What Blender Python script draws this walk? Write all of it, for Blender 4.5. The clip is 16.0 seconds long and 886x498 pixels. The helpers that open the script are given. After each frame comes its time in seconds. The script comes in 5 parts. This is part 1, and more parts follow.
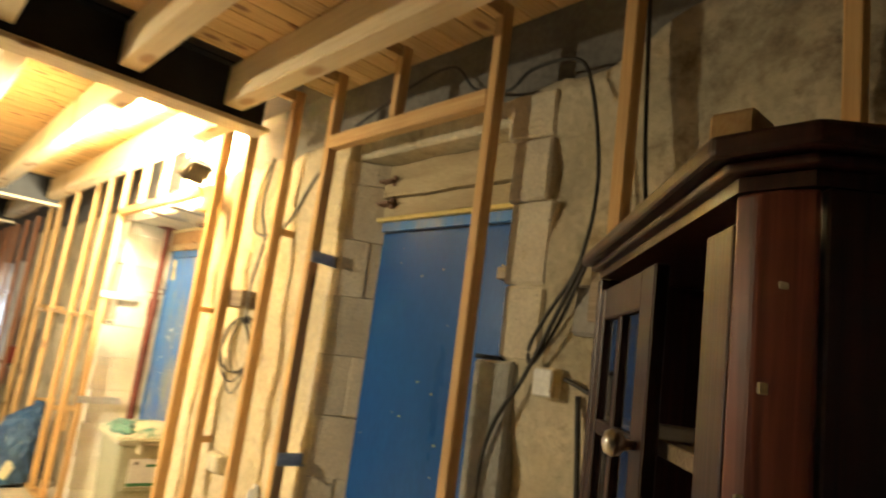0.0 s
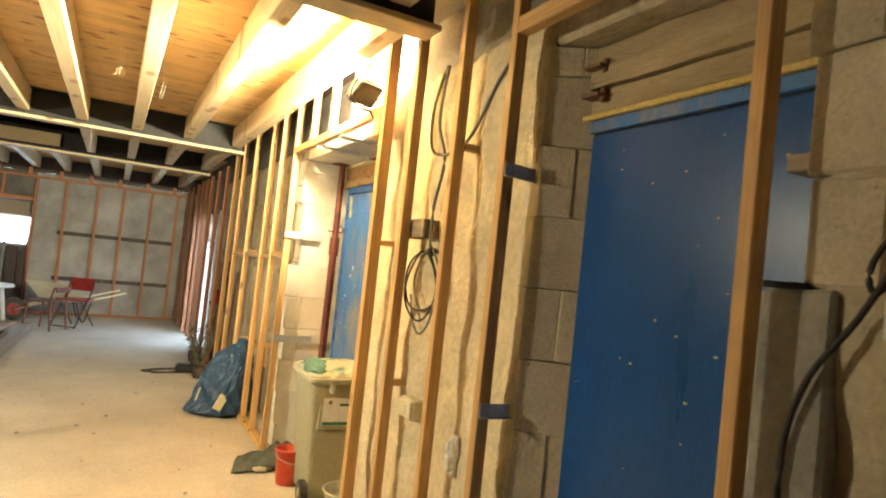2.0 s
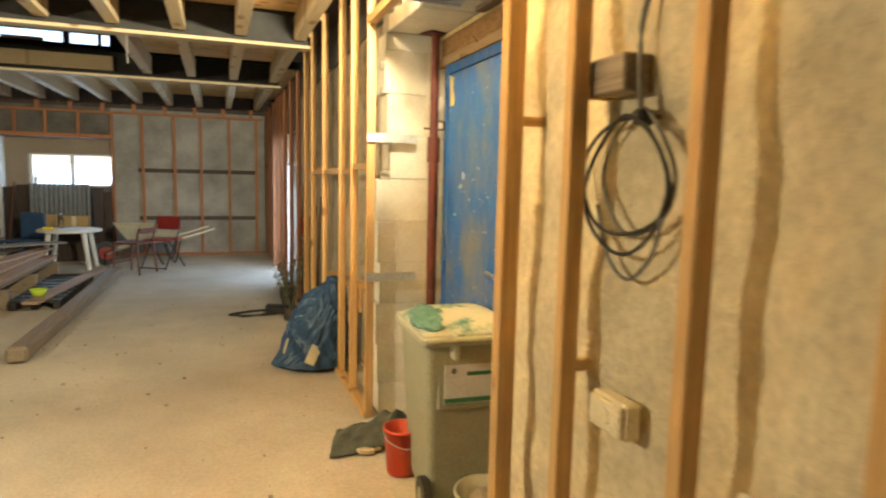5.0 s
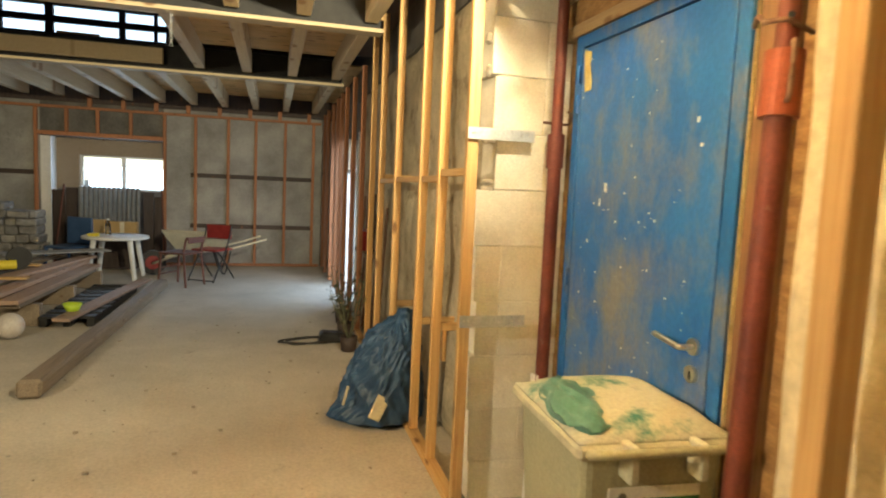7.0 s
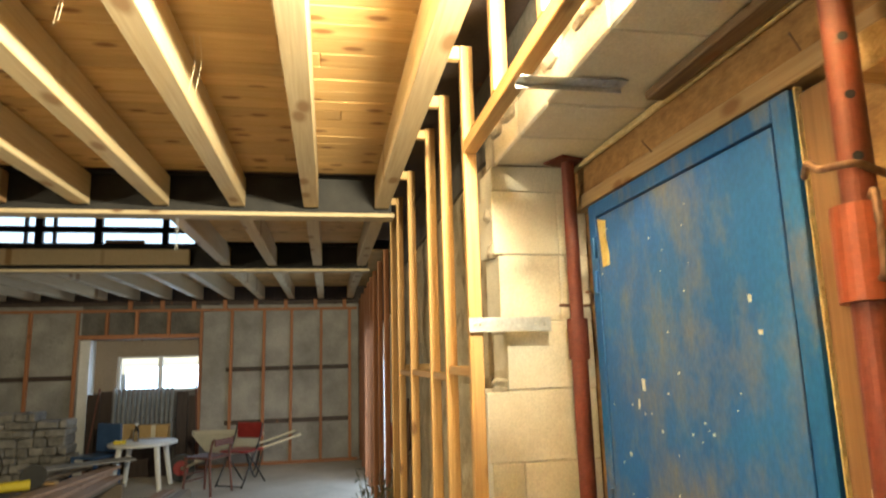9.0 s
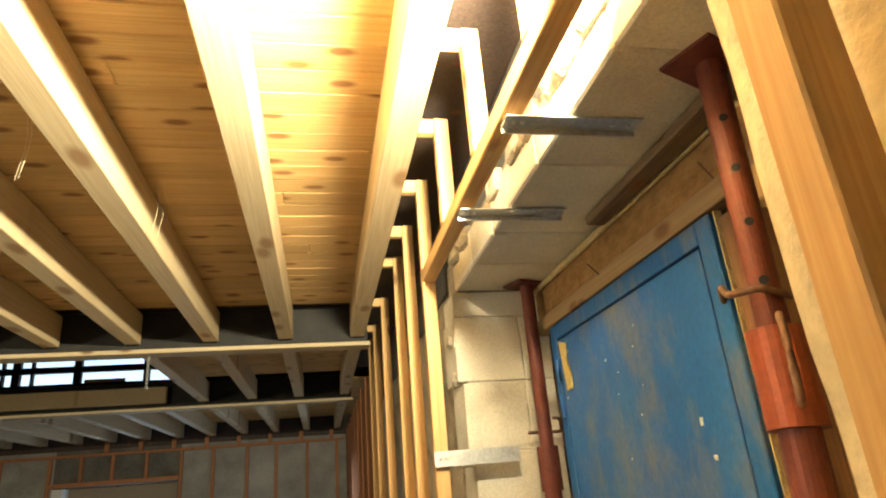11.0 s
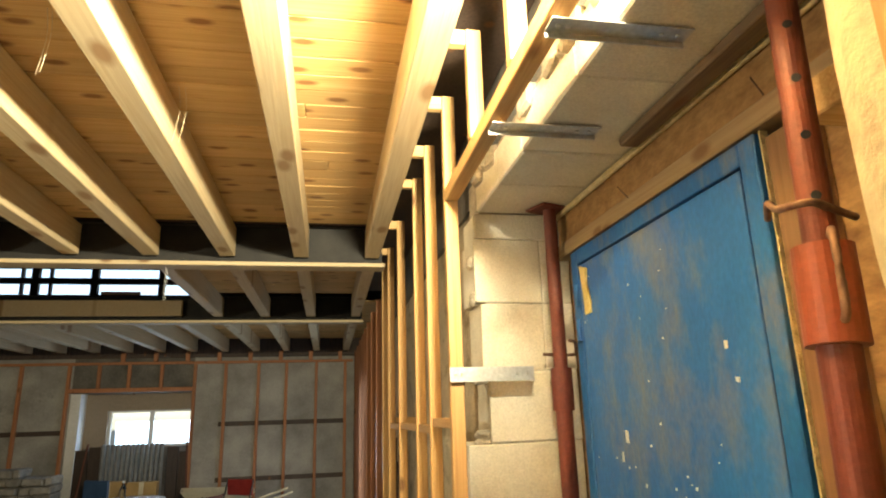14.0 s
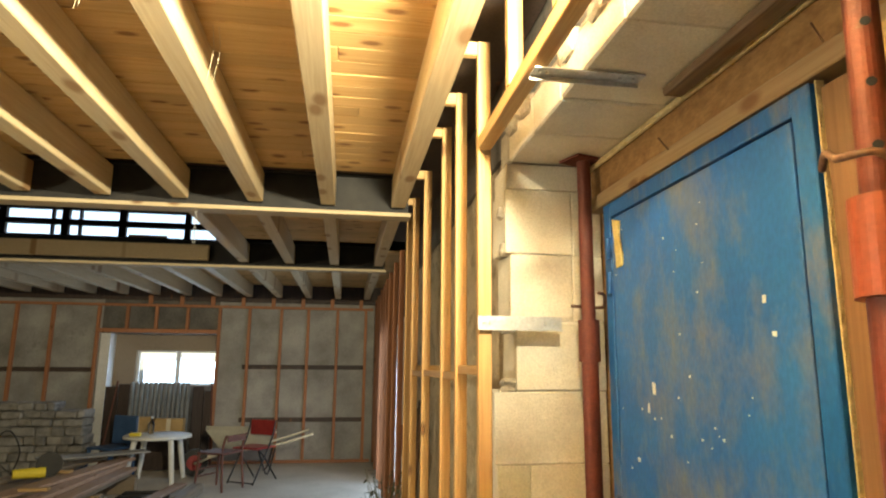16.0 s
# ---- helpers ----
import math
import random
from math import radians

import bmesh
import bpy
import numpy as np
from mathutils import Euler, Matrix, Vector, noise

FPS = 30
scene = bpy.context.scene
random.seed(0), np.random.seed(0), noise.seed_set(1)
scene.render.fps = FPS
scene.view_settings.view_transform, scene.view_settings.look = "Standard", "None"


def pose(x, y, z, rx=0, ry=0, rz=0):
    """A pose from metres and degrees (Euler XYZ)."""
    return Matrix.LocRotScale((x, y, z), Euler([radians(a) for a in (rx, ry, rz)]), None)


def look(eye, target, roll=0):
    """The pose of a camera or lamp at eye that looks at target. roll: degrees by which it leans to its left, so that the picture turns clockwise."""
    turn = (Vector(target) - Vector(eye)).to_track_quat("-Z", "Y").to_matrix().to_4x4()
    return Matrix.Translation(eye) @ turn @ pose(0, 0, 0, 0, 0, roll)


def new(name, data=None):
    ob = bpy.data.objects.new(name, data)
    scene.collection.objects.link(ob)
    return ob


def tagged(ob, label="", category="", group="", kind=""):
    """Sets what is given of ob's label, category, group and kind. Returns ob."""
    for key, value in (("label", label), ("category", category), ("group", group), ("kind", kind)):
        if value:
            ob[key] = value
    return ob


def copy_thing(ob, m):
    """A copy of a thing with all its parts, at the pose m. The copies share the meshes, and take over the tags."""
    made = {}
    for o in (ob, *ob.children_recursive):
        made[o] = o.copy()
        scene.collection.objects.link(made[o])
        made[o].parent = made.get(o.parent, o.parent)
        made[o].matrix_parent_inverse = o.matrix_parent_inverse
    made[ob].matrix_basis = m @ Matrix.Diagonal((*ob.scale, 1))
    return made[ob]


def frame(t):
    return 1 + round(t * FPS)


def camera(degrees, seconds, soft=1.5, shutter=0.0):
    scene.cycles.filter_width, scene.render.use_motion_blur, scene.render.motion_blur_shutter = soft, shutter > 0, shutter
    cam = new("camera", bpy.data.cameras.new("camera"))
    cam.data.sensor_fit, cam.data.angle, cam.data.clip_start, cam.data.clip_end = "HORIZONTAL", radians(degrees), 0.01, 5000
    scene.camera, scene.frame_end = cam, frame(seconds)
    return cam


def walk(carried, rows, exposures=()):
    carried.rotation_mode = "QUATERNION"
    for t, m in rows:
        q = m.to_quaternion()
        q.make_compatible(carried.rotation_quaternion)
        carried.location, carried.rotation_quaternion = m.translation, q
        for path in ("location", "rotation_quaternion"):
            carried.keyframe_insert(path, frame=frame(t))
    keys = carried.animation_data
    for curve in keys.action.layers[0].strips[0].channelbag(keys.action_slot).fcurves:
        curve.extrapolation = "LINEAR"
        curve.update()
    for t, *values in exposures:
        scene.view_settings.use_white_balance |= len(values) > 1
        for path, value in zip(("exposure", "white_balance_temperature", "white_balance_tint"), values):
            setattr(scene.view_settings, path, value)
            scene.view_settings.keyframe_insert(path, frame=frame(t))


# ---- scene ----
cam = camera(70.8, 16.0, soft=2.0, shutter=0.5)
PATH = [
    (0, (-1.349, -5.386, 1.563), (-0.028, -3.921, 1.893), 7.6),
    (0.5, (-1.369, -5.232, 1.572), (0.14, -3.956, 1.881), 7.2),
    (1, (-1.393, -5.151, 1.559), (-0.016, -3.714, 1.747), 6.9),
    (1.5, (-1.303, -5.059, 1.554), (-0.142, -3.434, 1.67), 4.9),
    (2, (-1.161, -4.881, 1.526), (-0.23, -3.112, 1.595), 6.1),
    (2.5, (-1.09, -4.676, 1.501), (-0.045, -2.971, 1.541), 4.4),
    (3, (-1.032, -4.475, 1.516), (-0.052, -2.733, 1.44), 1.9),
    (3.5, (-0.895, -4.27, 1.512), (0.024, -2.494, 1.466), 2.0),
    (4, (-0.813, -4.095, 1.479), (-0.032, -2.257, 1.36), 3.6),
    (4.5, (-0.804, -3.836, 1.466), (-0.008, -2.008, 1.311), 1.7),
    (5, (-0.808, -3.576, 1.458), (-0.131, -1.708, 1.232), 1.3),
    (5.2, (-0.782, -3.456, 1.445), (-0.158, -1.566, 1.254), 2.2),
    (7.3, (-0.789, -2.451, 1.442), (-0.307, -0.519, 1.25), 2.6),
    (7.5, (-0.763, -2.367, 1.451), (-0.332, -0.422, 1.277), 3.2),
    (8, (-0.73, -2.195, 1.473), (-0.197, -0.268, 1.411), 0.1),
    (8.5, (-0.641, -2.168, 1.533), (-0.139, -0.239, 1.7), -1.3),
    (9, (-0.49, -2.192, 1.57), (-0.128, -0.255, 1.913), -1.6),
    (9.5, (-0.403, -2.194, 1.573), (-0.053, -0.282, 2.041), -3.6),
    (10, (-0.376, -2.216, 1.589), (0.034, -0.344, 2.162), -3.7),
    (10.2, (-0.372, -2.224, 1.604), (0.02, -0.365, 2.228), -4.9),
    (12.3, (-0.383, -2.227, 1.572), (-0.008, -0.406, 2.309), -3.5),
    (12.5, (-0.378, -2.221, 1.57), (-0.005, -0.388, 2.279), -3.2),
    (13, (-0.39, -2.217, 1.57), (-0.044, -0.345, 2.184), -2.7),
    (13.5, (-0.399, -2.186, 1.55), (-0.01, -0.283, 2.029), -1.6),
    (14, (-0.414, -2.181, 1.557), (-0.058, -0.279, 2.063), -1.7),
    (14.5, (-0.418, -2.169, 1.542), (-0.067, -0.254, 1.998), -1.0),
    (15, (-0.43, -2.172, 1.542), (-0.092, -0.26, 2.021), -0.7),
    (15.5, (-0.435, -2.171, 1.543), (-0.118, -0.243, 1.97), -0.9),
    (16, (-0.452, -2.168, 1.536), (-0.155, -0.223, 1.901), 0.5),
]
walk(cam, [(t, look(e, g, r)) for t, e, g, r in PATH], exposures=[(0, 2.6), (1, 2.5), (2.5, 1.85), (4, 1.7), (5, 1.58), (8, 1.4), (9.5, 1.17), (12.5, 0.58), (13.5, 1.0), (14.5, 1.15), (16, 1.25)])

# ---- light ----
world = bpy.data.worlds.new("world")
scene.world = world
world.use_nodes = True
wn = world.node_tree.nodes
sky = wn.new("ShaderNodeTexSky")
sky.sky_type = 'NISHITA'
sky.sun_disc = False
sky.sun_elevation = radians(28)
sky.sun_rotation = radians(150)
world.node_tree.links.new(sky.outputs[0], wn["Background"].inputs[0])
wn["Background"].inputs[1].default_value = 0.15

sun_data = bpy.data.lights.new("sun", 'SUN')
sun_data.energy = 1.0
sun_data.angle = radians(10)
sun_data.color = (1.0, 0.93, 0.82)
new("sun", sun_data).matrix_world = look((0, 0, 0), (0.40, 0.70, -0.60))

LAMP = Vector((-0.06, -1.66, 2.455))
flood = bpy.data.lights.new("floodlight_beam", 'AREA')
flood.shape = 'RECTANGLE'
flood.size, flood.size_y = 0.13, 0.09
flood.energy = 160
flood.color = (1.0, 0.87, 0.56)
new("floodlight_beam", flood).matrix_world = look(LAMP, LAMP + Vector((-0.28, 0.62, 0.74)))


# unseen fill lamp, added where the glint on the first door points
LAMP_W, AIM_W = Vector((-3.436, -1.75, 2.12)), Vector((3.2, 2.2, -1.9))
work = bpy.data.lights.new("unseen_work_light", 'AREA')
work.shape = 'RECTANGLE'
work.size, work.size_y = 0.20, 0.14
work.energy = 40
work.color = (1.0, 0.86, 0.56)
new("unseen_work_light", work).matrix_world = look(LAMP_W, LAMP_W + AIM_W)

# skylight entering by the side doorway and by the end window
for name, eye, to, sx, sy, watts in (("doorway_skylight", (0.45, 5.75, 1.05), (-1, 5.75, 0.5), 1.4, 1.9, 11), ("window_skylight", (-3.1, 8.66, 1.45), (-3.1, 7, 1.2), 1.1, 0.5, 6)):
    a = bpy.data.lights.new(name, 'AREA')
    a.shape = 'RECTANGLE'
    a.size, a.size_y, a.energy, a.color = sx, sy, watts, (0.55, 0.76, 1.0)
    new(name, a).matrix_world = look(eye, to)


# ---- materials ----
def mat(name, a, b, scale=8.0, rough=0.8, bump=0.3, stretch=(1, 1, 1), metal=0.0, fine=90.0, dirt=None, vary=0.0, rw=0.0):
    """Two colours mixed by a noise, a fine grain on top, relief; dirt: a third colour in blotches; vary: by object."""
    m = bpy.data.materials.new(name)
    m.use_nodes = True
    nt = m.node_tree
    n, l = nt.nodes, nt.links
    p = n["Principled BSDF"]
    tc = n.new("ShaderNodeTexCoord")
    mp = n.new("ShaderNodeMapping")
    mp.inputs["Scale"].default_value = stretch
    src = tc.outputs["Object"]
    if vary:
        oi = n.new("ShaderNodeObjectInfo")
        add = n.new("ShaderNodeVectorMath")
        add.operation = 'ADD'
        mul = n.new("ShaderNodeMath")
        mul.operation = 'MULTIPLY'
        mul.inputs[1].default_value = 37.0
        l.new(oi.outputs["Random"], mul.inputs[0])
        l.new(src, add.inputs[0])
        l.new(mul.outputs[0], add.inputs[1])
        src = add.outputs[0]
    l.new(src, mp.inputs[0])
    big = n.new("ShaderNodeTexNoise")
    big.inputs["Scale"].default_value = scale
    big.inputs["Detail"].default_value = 7
    big.inputs["Roughness"].default_value = 0.62
    l.new(mp.outputs[0], big.inputs["Vector"])
    small = n.new("ShaderNodeTexNoise")
    small.inputs["Scale"].default_value = fine
    small.inputs["Detail"].default_value = 4
    l.new(mp.outputs[0], small.inputs["Vector"])
    r = n.new("ShaderNodeValToRGB")
    r.color_ramp.elements[0].position, r.color_ramp.elements[1].position = 0.32, 0.68
    r.color_ramp.elements[0].color, r.color_ramp.elements[1].color = (*a, 1), (*b, 1)
    l.new(big.outputs[0], r.inputs[0])
    col = r.outputs[0]
    if dirt:
        d = n.new("ShaderNodeTexNoise")
        d.inputs["Scale"].default_value = dirt[1]
        d.inputs["Detail"].default_value = 6
        d.inputs["Roughness"].default_value = 0.7
        l.new(mp.outputs[0], d.inputs["Vector"])
        dr = n.new("ShaderNodeValToRGB")
        dr.color_ramp.elements[0].position, dr.color_ramp.elements[1].position = dirt[2], dirt[2] + (dirt[3] if len(dirt) > 3 else 0.12)
        l.new(d.outputs[0], dr.inputs[0])
        mx = n.new("ShaderNodeMixRGB")
        mx.inputs[2].default_value = (*dirt[0], 1)
        l.new(dr.outputs[0], mx.inputs[0])
        l.new(col, mx.inputs[1])
        col = mx.outputs[0]
    g = n.new("ShaderNodeMapRange")
    g.inputs[1].default_value, g.inputs[2].default_value = 0.3, 0.7
    g.inputs[3].default_value, g.inputs[4].default_value = 0.86, 1.1
    l.new(small.outputs[0], g.inputs[0])
    hv = n.new("ShaderNodeHueSaturation")
    l.new(col, hv.inputs["Color"])
    val = g.outputs[0]
    if vary:
        vr = n.new("ShaderNodeMapRange")
        vr.inputs[3].default_value, vr.inputs[4].default_value = 1 - vary, 1 + vary
        l.new(oi.outputs["Random"], vr.inputs[0])
        mm = n.new("ShaderNodeMath")
        mm.operation = 'MULTIPLY'
        l.new(val, mm.inputs[0])
        l.new(vr.outputs[0], mm.inputs[1])
        val = mm.outputs[0]
    l.new(val, hv.inputs["Value"])
    l.new(hv.outputs[0], p.inputs["Base Color"])
    p.inputs["Roughness"].default_value = rough
    p.inputs["Metallic"].default_value = metal
    if rw:
        rr = n.new("ShaderNodeMapRange")
        rr.inputs[3].default_value, rr.inputs[4].default_value = rough - rw, rough + rw
        l.new(big.outputs[0], rr.inputs[0])
        l.new(rr.outputs[0], p.inputs["Roughness"])
    if bump:
        h = n.new("ShaderNodeMath")
        h.operation = 'MULTIPLY_ADD'
        h.inputs[1].default_value = 0.25
        l.new(small.outputs[0], h.inputs[0])
        l.new(big.outputs[0], h.inputs[2])
        bp = n.new("ShaderNodeBump")
        bp.inputs["Strength"].default_value = bump
        bp.inputs["Distance"].default_value = 0.03
        l.new(h.outputs[0], bp.inputs["Height"])
        l.new(bp.outputs[0], p.inputs["Normal"])
    return m


def wood(name, light, dark, axis, knot=(0.16, 0.07, 0.025), rough=0.65, vary=0.1, density=1.0, knots=True, flat=None):
    """Sawn softwood with its grain along axis (0, 1, 2), fine streaks and knots."""
    m = bpy.data.materials.new(name)
    m.use_nodes = True
    nt = m.node_tree
    n, l = nt.nodes, nt.links
    p = n["Principled BSDF"]
    tc, oi = n.new("ShaderNodeTexCoord"), n.new("ShaderNodeObjectInfo")
    geo = n.new("ShaderNodeNewGeometry")
    sm = n.new("ShaderNodeMath")
    sm.operation = 'ADD'
    l.new(oi.outputs["Random"], sm.inputs[0])
    l.new(geo.outputs["Random Per Island"], sm.inputs[1])
    mul = n.new("ShaderNodeMath")
    mul.operation = 'MULTIPLY'
    mul.inputs[1].default_value = 29.0
    l.new(sm.outputs[0], mul.inputs[0])
    add = n.new("ShaderNodeVectorMath")
    add.operation = 'ADD'
    l.new(tc.outputs["Object"], add.inputs[0])
    l.new(mul.outputs[0], add.inputs[1])
    mp = n.new("ShaderNodeMapping")
    s = [60.0, 60.0, 60.0]
    s[axis] = 1.6
    mp.inputs["Scale"].default_value = s
    l.new(add.outputs[0], mp.inputs[0])
    gr = n.new("ShaderNodeTexNoise")
    gr.inputs["Scale"].default_value = 1.6
    gr.inputs["Detail"].default_value = 6
    gr.inputs["Distortion"].default_value = 0.8
    l.new(mp.outputs[0], gr.inputs["Vector"])
    r = n.new("ShaderNodeValToRGB")
    r.color_ramp.elements[0].position, r.color_ramp.elements[1].position = 0.3, 0.7
    r.color_ramp.elements[0].color, r.color_ramp.elements[1].color = (*dark, 1), (*light, 1)
    l.new(gr.outputs[0], r.inputs[0])
    col = r.outputs[0]
    if knots:
        mk = n.new("ShaderNodeMapping")
        ks = [6.5 * density] * 3
        ks[axis] = 2.9 * density
        if flat is not None:
            ks[flat] = 0.0
        mk.inputs["Scale"].default_value = ks
        l.new(add.outputs[0], mk.inputs[0])
        vo = n.new("ShaderNodeTexVoronoi")
        vo.inputs["Scale"].default_value = 1.0
        if flat is not None:
            vo.voronoi_dimensions = '2D'
        l.new(mk.outputs[0], vo.inputs["Vector"])
        kr = n.new("ShaderNodeValToRGB")
        kr.color_ramp.elements[0].position, kr.color_ramp.elements[1].position = 0.07, 0.15
        kr.color_ramp.elements[0].color, kr.color_ramp.elements[1].color = (0.85, 0.85, 0.85, 1), (0, 0, 0, 1)
        l.new(vo.outputs["Distance"], kr.inputs[0])
        mx = n.new("ShaderNodeMixRGB")
        mx.inputs[2].default_value = (*knot, 1)
        l.new(kr.outputs[0], mx.inputs[0])
        l.new(col, mx.inputs[1])
        col = mx.outputs[0]
    hv = n.new("ShaderNodeHueSaturation")
    l.new(col, hv.inputs["Color"])
    fr = n.new("ShaderNodeMath")
    fr.operation = 'FRACT'
    l.new(sm.outputs[0], fr.inputs[0])
    vr = n.new("ShaderNodeMapRange")
    vr.inputs[3].default_value, vr.inputs[4].default_value = 1 - vary, 1 + vary
    l.new(fr.outputs[0], vr.inputs[0])
    l.new(vr.outputs[0], hv.inputs["Value"])
    l.new(hv.outputs[0], p.inputs["Base Color"])
    p.inputs["Roughness"].default_value = rough
    bp = n.new("ShaderNodeBump")
    bp.inputs["Strength"].default_value = 0.15
    bp.inputs["Distance"].default_value = 0.004
    l.new(gr.outputs[0], bp.inputs["Height"])
    l.new(bp.outputs[0], p.inputs["Normal"])
    return m


def glass_mat(name, tint=(1, 1, 1)):
    m = bpy.data.materials.new(name)
    m.use_nodes = True
    p = m.node_tree.nodes["Principled BSDF"]
    p.inputs["Base Color"].default_value = (*tint, 1)
    p.inputs["Roughness"].default_value = 0.03
    p.inputs["Transmission Weight"].default_value = 1.0
    p.inputs["IOR"].default_value = 1.45
    return m


M_SCREED = mat("screed", (0.46, 0.42, 0.35), (0.62, 0.57, 0.49), 1.3, 0.92, 0.25, fine=60, dirt=((0.36, 0.32, 0.27), 3.0, 0.62))
M_PLASTER = mat("lime_plaster", (0.36, 0.31, 0.21), (0.64, 0.56, 0.41), 2.4, 0.95, 1.0, fine=38, dirt=((0.17, 0.125, 0.08), 3.8, 0.53, 0.16))
M_PLASTER_PALE = mat("pale_lime_plaster", (0.52, 0.44, 0.29), (0.69, 0.595, 0.41), 3.2, 0.95, 0.9, fine=34, dirt=((0.33, 0.26, 0.17), 4.6, 0.66, 0.16))
M_CONCRETE = mat("dark_concrete", (0.10, 0.095, 0.085), (0.20, 0.185, 0.165), 2.5, 0.95, 0.5, fine=40)
M_RENDERED = mat("grey_render", (0.22, 0.21, 0.195), (0.42, 0.405, 0.38), 2.0, 0.95, 0.4, fine=50, dirt=((0.14, 0.13, 0.12), 1.1, 0.60))
M_BLOCK = mat("aerated_block", (0.60, 0.56, 0.47), (0.74, 0.71, 0.62), 5.0, 0.95, 0.15, fine=160, vary=0.05, dirt=((0.42, 0.37, 0.29), 4.0, 0.68))
M_BLOCK_OLD = mat("old_block", (0.55, 0.475, 0.355), (0.71, 0.635, 0.50), 4.0, 0.95, 0.4, fine=90, vary=0.07, dirt=((0.12, 0.09, 0.06), 26.0, 0.655, 0.05))
M_MORTAR = mat("mortar", (0.28, 0.24, 0.19), (0.45, 0.40, 0.32), 12.0, 0.97, 0.8)
M_STUD = wood("spruce_stud", (0.66, 0.43, 0.19), (0.50, 0.28, 0.10), 2, vary=0.12)
M_STUD_Y = wood("spruce_rail", (0.66, 0.43, 0.19), (0.50, 0.28, 0.10), 1, vary=0.12)
M_STUD_X = wood("spruce_nogging", (0.62, 0.42, 0.20), (0.46, 0.27, 0.10), 0, vary=0.12)
# darker and redder than spruce_stud, for the far timbers
M_STUD_FAR = wood("dark_reddish_stud", (0.44, 0.19, 0.085), (0.30, 0.115, 0.05), 2, vary=0.15)
M_JOIST = wood("planed_joist", (0.72, 0.60, 0.40), (0.60, 0.46, 0.27), 1, knot=(0.36, 0.2, 0.09), vary=0.05, density=0.6, flat=2)
M_BOARD = wood("pine_board", (0.68, 0.47, 0.22), (0.54, 0.33, 0.125), 0, knot=(0.20, 0.08, 0.025), vary=0.14, density=0.95, flat=2)
M_FLANGE = wood("beam_plank", (0.62, 0.52, 0.36), (0.44, 0.34, 0.20), 0, vary=0.05)
M_GREYWOOD = wood("weathered_plank", (0.34, 0.27, 0.20), (0.20, 0.15, 0.10), 1, vary=0.2)
M_LINTEL = mat("smeared_timber", (0.24, 0.17, 0.09), (0.50, 0.41, 0.26), 2.2, 0.9, 0.6, stretch=(1, 0.35, 2.4), dirt=((0.11, 0.07, 0.04), 5.0, 0.58))
M_BROWNPLANK = wood("brown_plank", (0.20, 0.13, 0.075), (0.11, 0.07, 0.04), 1, vary=0.1)
M_LUMBER = wood("reclaimed_board", (0.46, 0.32, 0.24), (0.30, 0.19, 0.13), 1, vary=0.2)
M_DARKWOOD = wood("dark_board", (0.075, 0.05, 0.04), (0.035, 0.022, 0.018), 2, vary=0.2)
M_MAHOGANY = wood("mahogany", (0.050, 0.015, 0.011), (0.022, 0.008, 0.006), 2, rough=0.34, vary=0.05, knots=False)
# paler copy of mahogany: light on the corner face is in its colour
M_MAHOGANY_LIT = wood("lit_mahogany", (0.23, 0.065, 0.042), (0.08, 0.021, 0.014), 2, rough=0.36, vary=0.05, knots=False)
M_OSB = mat("osb", (0.19, 0.095, 0.035), (0.38, 0.22, 0.085), 26.0, 0.75, 0.2, stretch=(1, 0.45, 1), fine=120)
M_STEEL_DARK = mat("dark_steel", (0.012, 0.012, 0.014), (0.03, 0.028, 0.027), 6.0, 0.7, 0.1)
M_GALV = mat("galvanised_steel", (0.45, 0.46, 0.47), (0.62, 0.63, 0.64), 20.0, 0.42, 0.05, metal=0.8)
M_CHROME = mat("satin_steel", (0.60, 0.59, 0.56), (0.72, 0.71, 0.68), 30.0, 0.28, 0.0, metal=1.0)
M_BLUE1 = mat("blue_steel_paint", (0.006, 0.062, 0.24), (0.010, 0.080, 0.30), 2.0, 0.30, 0.04, stretch=(1, 1, 0.3), rw=0.08)
M_BLUE1.node_tree.nodes["Principled BSDF"].inputs["Specular IOR Level"].default_value = 0.2
M_BLUE2 = mat("dusty_blue_paint", (0.008, 0.10, 0.40), (0.022, 0.15, 0.48), 2.2, 0.5, 0.05, stretch=(1, 1, 0.6), dirt=((0.17, 0.19, 0.21), 3.4, 0.43, 0.2))
M_BLUE_TRIM = mat("blue_frame_paint", (0.008, 0.10, 0.36), (0.016, 0.14, 0.44), 4.0, 0.5, 0.05, stretch=(1, 1, 0.5), dirt=((0.17, 0.18, 0.19), 6.0, 0.50, 0.2))
M_SEAM = mat("dark_gap", (0.008, 0.01, 0.014), (0.012, 0.014, 0.02), 6.0, 0.9, 0.0)
M_REDPROP = mat("red_oxide_steel", (0.105, 0.021, 0.013), (0.17, 0.036, 0.021), 9.0, 0.55, 0.12, dirt=((0.17, 0.10, 0.07), 11.0, 0.62), metal=0.1)
M_ORANGE = mat("orange_paint_steel", (0.20, 0.042, 0.018), (0.27, 0.057, 0.022), 9.0, 0.5, 0.1, dirt=((0.22, 0.10, 0.06), 12.0, 0.64))
M_RUST = mat("rusty_steel", (0.14, 0.075, 0.05), (0.25, 0.15, 0.10), 30.0, 0.7, 0.2, metal=0.3)
M_FOAM = mat("yellow_foam", (0.62, 0.46, 0.14), (0.75, 0.60, 0.25), 30.0, 0.9, 0.6)
M_CREAMFOAM = mat("cream_foam", (0.55, 0.42, 0.20), (0.70, 0.58, 0.34), 40.0, 0.9, 0.8)
M_WHITE = mat("white_paint", (0.70, 0.70, 0.68), (0.80, 0.80, 0.78), 8.0, 0.5, 0.05)
